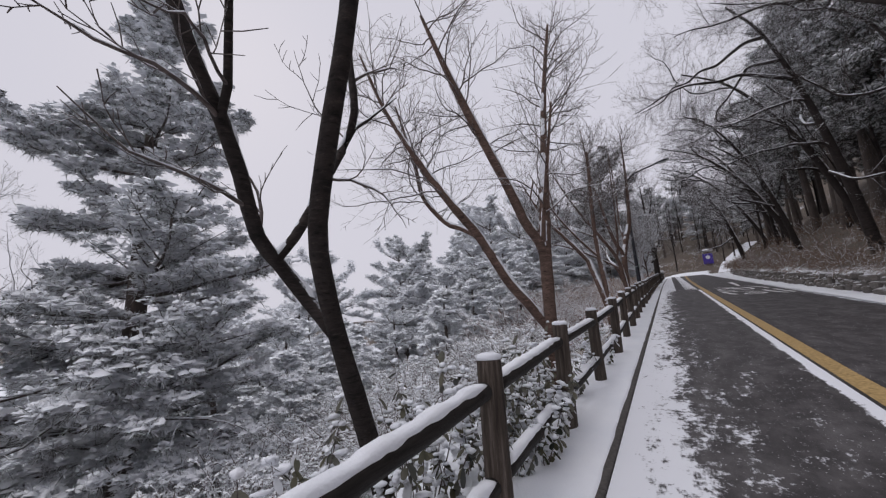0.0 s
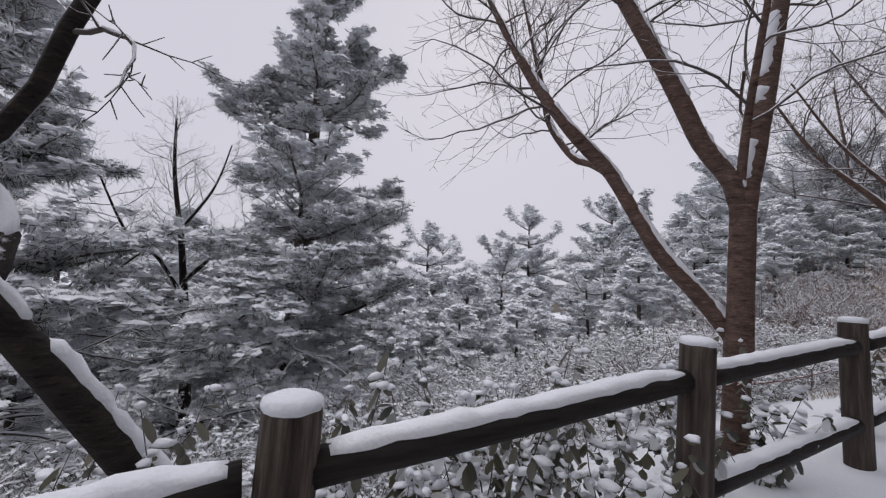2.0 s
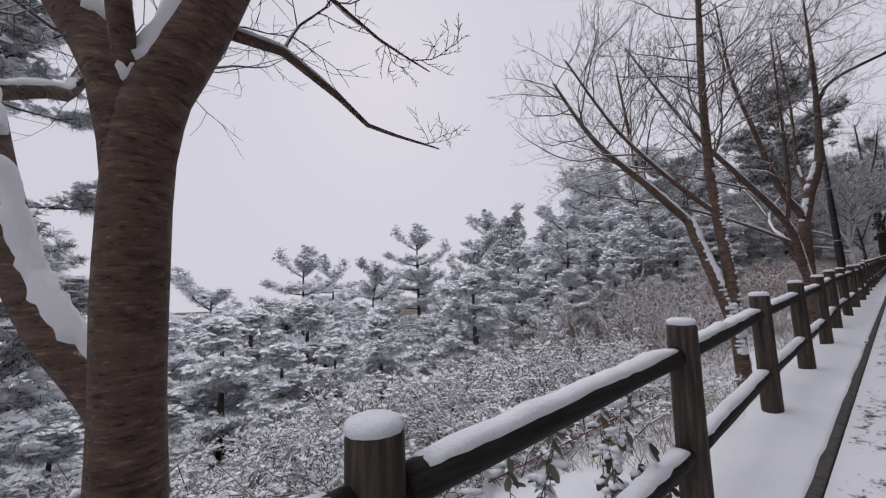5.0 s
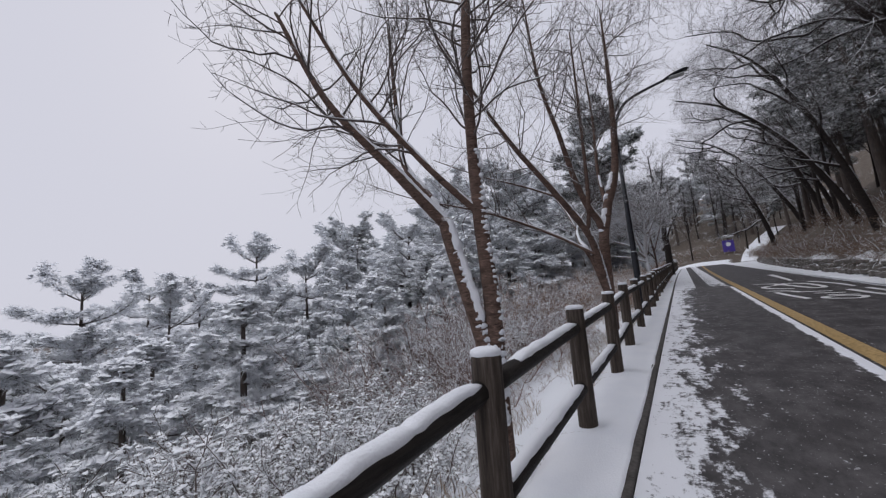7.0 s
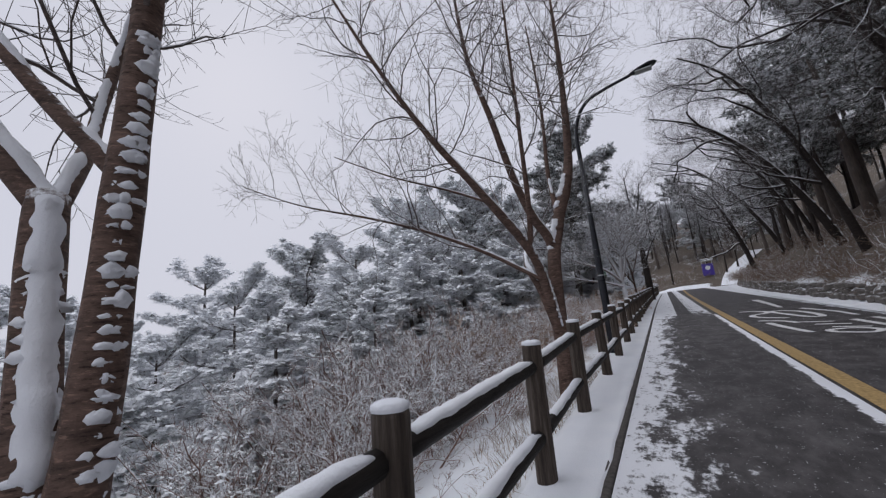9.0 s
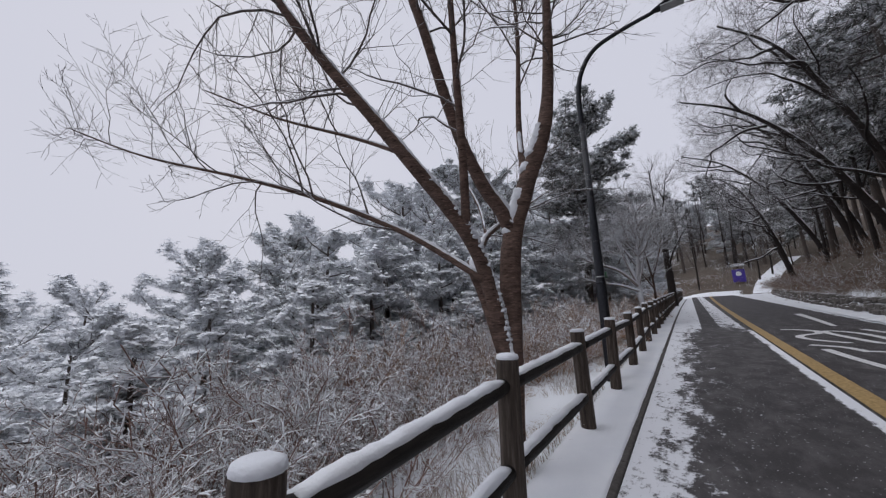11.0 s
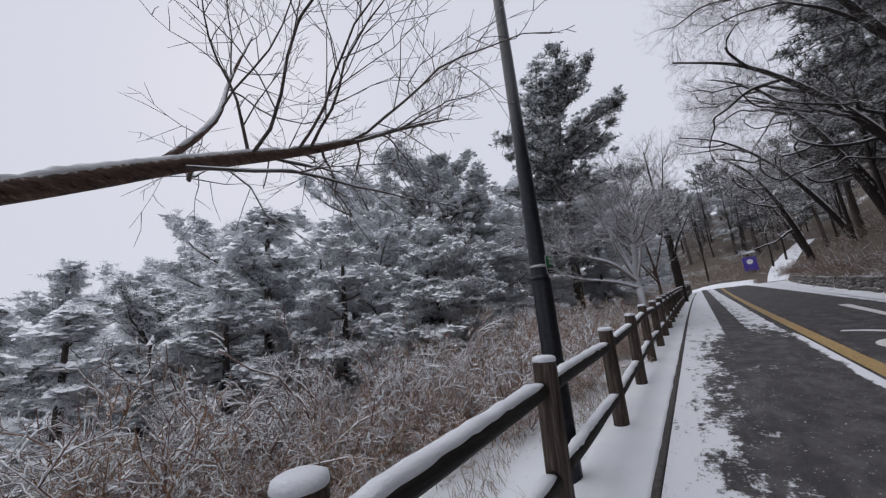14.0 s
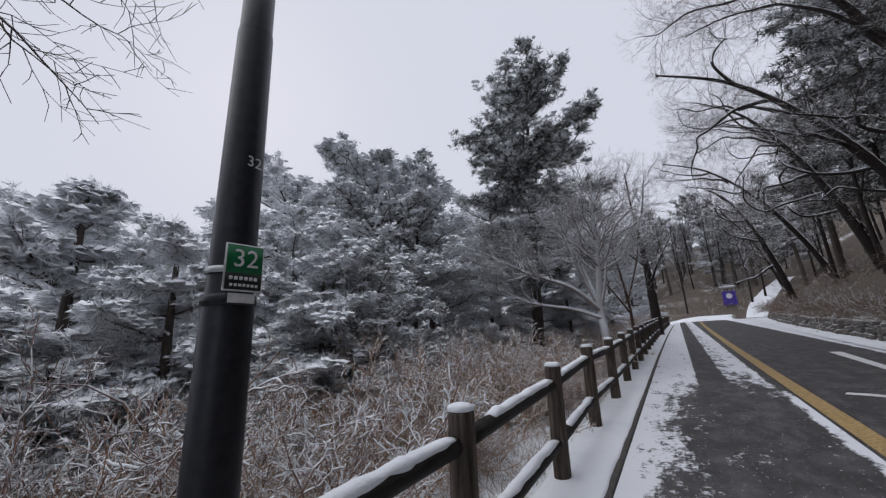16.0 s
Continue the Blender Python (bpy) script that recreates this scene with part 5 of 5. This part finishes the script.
dead_grass()
leafy = leafy_plant("evergreen_shrub", "broad-leaved evergreen shrub bowed under snow pads", 1.05, 7, 301, "evergreen shrubs at the fence")
plant(leafy, -1.35, 2.9, 0, 1.0, 0, True)
for x, y, s in ((-1.3, 0.6, 1.05), (-1.45, 1.8, 0.95), (-1.25, 2.4, 0.8), (-1.3, 3.5, 0.95), (-1.3, 4.3, 0.8), (-1.25, 5.0, 0.9), (-1.5, 3.1, 1.1), (-1.6, 2.2, 1.1), (-1.3, 6.7, 0.9), (-1.3, -0.4, 1.0), (-1.3, 7.6, 0.9), (-1.6, 4.7, 1.0), (-1.2, 1.2, 0.8), (-1.18, 3.2, 0.75), (-1.2, 2.8, 0.7), (-1.22, 3.75, 0.85), (-1.75, 3.0, 1.0), (-1.9, 1.2, 1.0)):
    plant(leafy, x, y, rnd.uniform(0, 360), s)

# ---- street lamp ----
def lathe(m, axis_x, axis_y, rows, n=18, mat=0):
    k = len(m.v)
    for z, r in rows:
        for j in range(n):
            w = 2 * math.pi * j / n
            m.v.append(Vector((axis_x + r * math.cos(w), axis_y + r * math.sin(w), z)))
    for i in range(len(rows) - 1):
        for j in range(n):
            a, b = k + i * n + j, k + i * n + (j + 1) % n
            m.f.append((a, b, b + n, a + n))
            m.m.append(mat)
    m.f.append(tuple(k + (len(rows) - 1) * n + j for j in range(n)))
    m.m.append(mat)


def text_mesh(name, words, size, mat, parent, m, depth=0.001):
    cu = bpy.data.curves.new(name, 'FONT')
    cu.body, cu.size, cu.extrude = words, size, depth
    cu.align_x, cu.align_y = 'CENTER', 'CENTER'
    tmp = bpy.data.objects.new(name, cu)
    scene.collection.objects.link(tmp)
    me = bpy.data.meshes.new_from_object(tmp.evaluated_get(bpy.context.evaluated_depsgraph_get()))
    bpy.data.objects.remove(tmp)
    me.materials.clear()
    me.materials.append(mat)
    ob = new(name, me)
    ob.parent, ob.matrix_basis = parent, m
    return ob


def street_lamp(x, y):
    z = land(x, y)
    root = thing("street_lamp", "tall black gooseneck street lamp behind the fence", "street lamp", at=(x, y, z))
    p = Mesh()
    lathe(p, 0, 0, [(-0.3, 0.097), (0.9, 0.097), (0.93, 0.092), (1.7, 0.088), (1.72, 0.081), (2.9, 0.072), (2.92, 0.067), (4.9, 0.055)])
    p.object("pole", M_POLE, root)
    ring = Mesh()
    lathe(ring, 0, 0, [(1.69, 0.087), (1.69, 0.093), (1.73, 0.093), (1.73, 0.083)])
    ring.object("collar", M_POLE, root)
    arm = Mesh()
    line = smooth_line([(0, 0, 4.85), (0.0, 0, 5.5), (0.10, 0.0, 6.0), (0.38, 0.02, 6.42), (0.85, 0.05, 6.62), (1.5, 0.1, 6.78)], 0.12)
    arm.tube(line, [0.056 - 0.02 * i / len(line) for i in range(len(line))], 12)
    arm.object("gooseneck_arm", M_POLE, root)
    hd = Mesh()
    n = 12
    for t, w, h in ((0, 0.03, 0.03), (0.08, 0.07, 0.05), (0.25, 0.13, 0.075), (0.5, 0.15, 0.075), (0.62, 0.11, 0.05), (0.68, 0.03, 0.02)):
        for j in range(n):
            a = 2 * math.pi * j / n
            s = math.sin(a)
            hd.v.append(Vector((1.45 + t, 0.1 + w * math.cos(a), 6.78 + t * 0.18 + (h * s if s > 0 else 0.35 * h * s))))
    for i in range(5):
        for j in range(n):
            a, b = i * n + j, i * n + (j + 1) % n
            hd.f.append((a, b, b + n, a + n))
            hd.m.append(0)
    hd.f += [tuple(range(n)), tuple(5 * n + j for j in range(n))[::-1]]
    hd.m += [0, 0]
    lamp = hd.object("lamp_head", M_POLE, root, "dark oval lamp head")
    gl = Mesh()
    gl.box(1.62, 2.0, 0.0, 0.2, 6.775, 6.80)
    gl.object("lens", M_STEEL, lamp, "unlit glass lens", smooth=False)
    # number plate, strapped to the pole on the side that faces down the road
    plate = Mesh()
    turn = pose(0, 0, 0, 0, 0, 80) @ pose(0, -0.095, 0)
    cols = 8

    def bent(u, v, out):
        return turn @ Vector((u, -0.02 + 0.9 * u * u - out, v))

    def panel(u0, u1, v0, v1, out, mat, name, parent, label=""):
        q = Mesh()
        for i in range(cols + 1):
            u = u0 + (u1 - u0) * i / cols
            q.v += [bent(u, v0, out), bent(u, v1, out), bent(u, v0, out - 0.004), bent(u, v1, out - 0.004)]
        for i in range(cols):
            a = i * 4
            q.f += [(a, a + 4, a + 5, a + 1), (a + 2, a + 3, a + 7, a + 6), (a + 1, a + 5, a + 7, a + 3), (a, a + 2, a + 6, a + 4)]
            q.m += [0, 0, 0, 0]
        return q.object(name, mat, parent, label)

    sz = 2.63 - z
    back = panel(-0.066, 0.066, sz - 0.085, sz + 0.085, 0.0, M_SIGNWHITE, "number_plate", root, "white-edged green number plate")
    panel(-0.061, 0.061, sz - 0.022, sz + 0.080, 0.006, M_GREEN, "green_face", back)
    panel(-0.061, 0.061, sz - 0.080, sz - 0.022, 0.006, M_SIGNDARK, "dark_band", back)
    for r, (c0, nb) in enumerate(((-0.050, 6), (-0.047, 7))):
        for i in range(nb):
            u = c0 + i * (0.10 / nb)
            panel(u, u + 0.10 / nb * 0.62, sz - 0.046 - r * 0.023, sz - 0.034 - r * 0.023 - 0.003 * r, 0.010, M_SIGNWHITE, "lettering_bar", back)
    text_mesh("number", "32", 0.09, M_SIGNWHITE, root, turn @ pose(0, -0.030, sz + 0.028, 90, 0, 0))
    text_mesh("number", "32", 0.062, M_SIGNWHITE, root, pose(0, 0, 0, 0, 0, 90) @ pose(0, -0.083, 3.06 - z, 90, 0, 0))
    tape = Mesh()
    for zz in (sz + 0.0,):
        lathe(tape, 0, 0, [(zz - 0.012, 0.0855), (zz - 0.012, 0.088), (zz + 0.012, 0.088), (zz + 0.012, 0.0855)])
    tape.object("strap", M_STEEL, root)
    lab = panel(-0.045, 0.045, sz - 0.125, sz - 0.092, 0.0, M_SIGNWHITE, "white_sticker", root)
    return root


street_lamp(-1.20, 20.66)


# ---- purple notice stand ----
def notice_stand(x, y):
    z = land(x, y)
    root = thing("notice_stand", "purple notice stand with a snow-capped white hood", "sign", at=(x, y, z))
    b = Mesh()
    b.box(-0.75, 0.75, -0.12, 0.12, 0.25, 2.1)
    b.object("panel", M_PURPLE, root, smooth=False)
    for sx in (-0.65, 0.65):
        q = Mesh()
        lathe(q, sx, 0, [(-0.4, 0.05), (2.5, 0.05), (2.51, 0.03)], 10)
        q.object("post", M_STEEL, root)
    h = Mesh()
    h.box(-0.85, 0.85, -0.35, 0.35, 2.5, 2.58)
    hood = h.object("hood", M_STEEL, root, smooth=False)
    s = Mesh()
    s.blob((0, 0, 2.68), (0.95, 0.42, 0.28), 0, 0.08)
    s.object("snow_cap", M_SNOW, root)
    d = Mesh()
    for zz, r in ((1.45, 0.34),):
        n = 20
        d.v += [Vector((r * math.cos(2 * math.pi * j / n), -0.126, zz + r * math.sin(2 * math.pi * j / n))) for j in range(n)]
        d.v += [Vector((v.x, -0.118, v.z)) for v in d.v[:n]]
        d.f.append(tuple(range(n)))
        d.f += [(j, j + n, (j + 1) % n + n, (j + 1) % n) for j in range(n)]
        d.m += [0] * (n + 1)
    d.object("emblem", M_SIGNWHITE, root, "pale round emblem", smooth=False)


notice_stand(6.6, 83.0)


# ---- snowy side path climbing from the road end ----
def side_path():
    m = Mesh()
    mid = smooth_line([(8.3, 75.0, 0), (8.8, 79, 0), (10.0, 84, 0), (12.0, 89, 0), (15.0, 94, 0)], 0.8)
    for i, p in enumerate(mid):
        w = 1.5 - 0.6 * i / len(mid)
        for k in range(5):
            x = p.x + (k - 2) / 2 * w + 0.15 * noise.noise((p.y, k, 3))
            m.v.append(Vector((x, p.y, land(x, p.y) + 0.06)))
    for i in range(len(mid) - 1):
        for k in range(4):
            a = i * 5 + k
            m.f.append((a, a + 1, a + 6, a + 5))
            m.m.append(0)
    return tagged(m.object("side_path", M_SNOW), "snow-covered side path climbing the bank", "path", kind="structure")


side_path()


# ---- painted road markings ----
def road_stroke(name, pts, w0, w1, parent):
    """A flat painted stroke along points of the road."""
    line = smooth_line([(x, y, 0) for x, y in pts], 0.12)
    m = Mesh()
    n = len(line)
    for i, p in enumerate(line):
        d = (line[min(i + 1, n - 1)] - line[max(i - 1, 0)]).normalized()
        s = Vector((-d.y, d.x, 0)) * (w0 + (w1 - w0) * i / (n - 1)) / 2
        for q in (p + s, p - s):
            m.v.append(Vector((q.x + bend(q.y), q.y, road_z(q.y) + 0.004)))
    for i in range(n - 1):
        m.f.append((2 * i, 2 * i + 1, 2 * i + 3, 2 * i + 2))
        m.m.append(0)
    return m.object(name, M_WHITE, parent)


def markings():
    root = tagged(new("road_marking"), "worn white lettering painted on the road", "road marking", kind="structure")
    road_stroke("stroke", [(3.95, 35.6), (3.86, 32.5), (3.74, 29.7)], 0.28, 0.14, root)
    road_stroke("stroke", [(2.36, 28.95), (2.75, 28.75), (3.02, 28.3), (2.95, 27.7), (2.55, 27.3), (2.42, 26.8), (2.60, 26.2), (3.05, 25.6)], 0.2, 0.16, root)
    road_stroke("stroke", [(3.55, 28.0), (3.25, 28.3), (3.15, 27.8), (3.28, 26.8), (3.5, 25.6), (3.75, 25.4), (3.85, 26.2), (3.75, 27.4), (3.55, 28.0)], 0.17, 0.17, root)
    road_stroke("stroke", [(4.05, 28.6), (4.35, 26.8), (4.4, 25.2)], 0.16, 0.12, root)
    road_stroke("stroke", [(2.30, 25.3), (2.75, 24.9), (2.95, 24.2)], 0.2, 0.14, root)
    road_stroke("stroke", [(2.40, 24.6), (2.52, 23.4), (2.70, 22.2)], 0.17, 0.15, root)
    for i in range(3):
        road_stroke("stroke", [(3.0 + 0.12 * i, 24.3 - 0.7 * i), (3.6 + 0.1 * i, 24.0 - 0.7 * i)], 0.16, 0.14, root)
    road_stroke("stroke", [(3.05, 22.0), (3.5, 21.7), (3.75, 22.1), (3.5, 22.5), (3.05, 22.4), (3.05, 22.0)], 0.15, 0.15, root)
    road_stroke("stroke", [(4.0, 24.2), (4.1, 22.6), (4.35, 21.2)], 0.17, 0.14, root)
    road_stroke("stroke", [(4.45, 24.4), (4.5, 22.8), (4.6, 21.4)], 0.15, 0.14, root)


markings()


# ---- red cord tied round the cherry trunk ----
cord = Mesh()
c_line = smooth_line([(-1.43, 5.30, 0.40), (-1.40, 5.9, 0.40), (-1.33, 6.9, 0.47), (-1.08, 7.85, 0.66)], 0.2)
cord.tube(c_line, [0.003] * len(c_line), 6)
loop = [Vector((-1.535 + 0.112 * math.cos(a), 5.37 + 0.112 * math.sin(a), 0.40 + 0.01 * math.sin(2 * a))) for a in [i * math.pi / 9 for i in range(19)]]
cord.tube(loop, [0.0035] * 19, 6)
tagged(cord.object("cord", M_RED), "thin red cord tied from a trunk to the fence", "cord")


# ---- snow stuck to the twin-stemmed trunk ----
def trunk_snow(points, radius, count, seed, label, spread=0.9, aim=-0.9, size=0.034):
    rnd = random.Random(seed)
    m = Mesh()
    line = smooth_line(points, 0.05)
    for i in range(count):
        t = rnd.random() ** 1.3
        j = min(len(line) - 1, int(t * len(line)))
        a = aim + rnd.gauss(0, spread * 0.5) + 0.5 * noise.noise((j * 0.09, seed, 1.0))
        r = radius * (1 - 0.24 * t) * rnd.uniform(0.74, 0.88)
        k = rnd.uniform(0.35, 1.0)
        m.blob(line[j] + Vector((r * math.cos(a), r * math.sin(a), 0)), (0.024 * k * rnd.uniform(0.7, 1.3), size * k * rnd.uniform(0.5, 1.3), 0.030 * k * rnd.uniform(0.6, 1.7)), 0, 0.5, a + rnd.uniform(-.5, .5))
    return tagged(m.object("trunk_snow", M_SNOW), label, "snow", kind="stuff")


trunk_snow([(-1.46, 11.12, 0.75), (-1.48, 11.19, 1.5), (-1.53, 11.23, 2.1), (-1.57, 11.27, 2.9)], 0.082, 190, 1, "ledges of snow stuck to the cherry trunk", 0.6, 0.0, 0.036)
trunk_snow([(-1.46, 11.10, 0.75), (-1.60, 11.10, 1.35), (-1.78, 11.11, 2.0)], 0.070, 420, 2, "thick snow plastered on the leaning stem", 0.7, -0.1, 0.042)
trunk_snow([(-1.46, 11.05, 0.55), (-1.50, 11.08, 1.1)], 0.09, 260, 3, "thick snow plastered in the trunk fork", 1.2, -0.1, 0.05)

trunk_snow([(-1.46, 16.78, 1.55), (-1.52, 16.65, 2.2), (-1.61, 16.35, 2.77), (-1.85, 16.05, 3.25)], 0.102, 620, 4, "snow plastered along the leaning cherry stem", 0.55, 0.5, 0.034)


# ---- dry stone wall along the bank ----
def stone_wall():
    rnd = random.Random(21)
    root = tagged(new("stone_wall"), "low rough stone wall holding the bank", "wall", kind="structure")
    shapes = []
    for s in range(7):
        bm = bmesh.new()
        bmesh.ops.create_cube(bm, size=1.0)
        bmesh.ops.bevel(bm, geom=bm.edges[:], offset=0.16, segments=1, affect='EDGES')
        for v in bm.verts:
            v.co += Vector((rnd.uniform(-.07, .07), rnd.uniform(-.07, .07), rnd.uniform(-.07, .07)))
        me = bpy.data.meshes.new("stone")
        bm.to_mesh(me)
        bm.free()
        me.materials.append(M_STONE)
        shapes.append(me)
    made = 0
    y = 14.0
    while y < 68 and made < 300:
        w = rnd.uniform(0.25, 0.55)
        for row in range(3):
            if row > 0 and rnd.random() < 0.3:
                continue
            ob = new("stone", shapes[rnd.randrange(7)])
            ob.parent = root
            x = 5.84 + widen(y) + bend(y) + row * 0.06 + rnd.uniform(-.05, .05)
            ob.matrix_basis = pose(x, y + rnd.uniform(-.15, .15) + row * 0.15, road_z(y) + 0.12 + row * 0.2 + rnd.uniform(-.05, .05), rnd.uniform(-8, 8), rnd.uniform(-8, 8), rnd.uniform(-12, 12)) @ Matrix.Diagonal((rnd.uniform(0.3, 0.42), w * rnd.uniform(0.7, 1.15), rnd.uniform(0.15, 0.28), 1))
            made += 1
        y += w * 1.02


stone_wall()
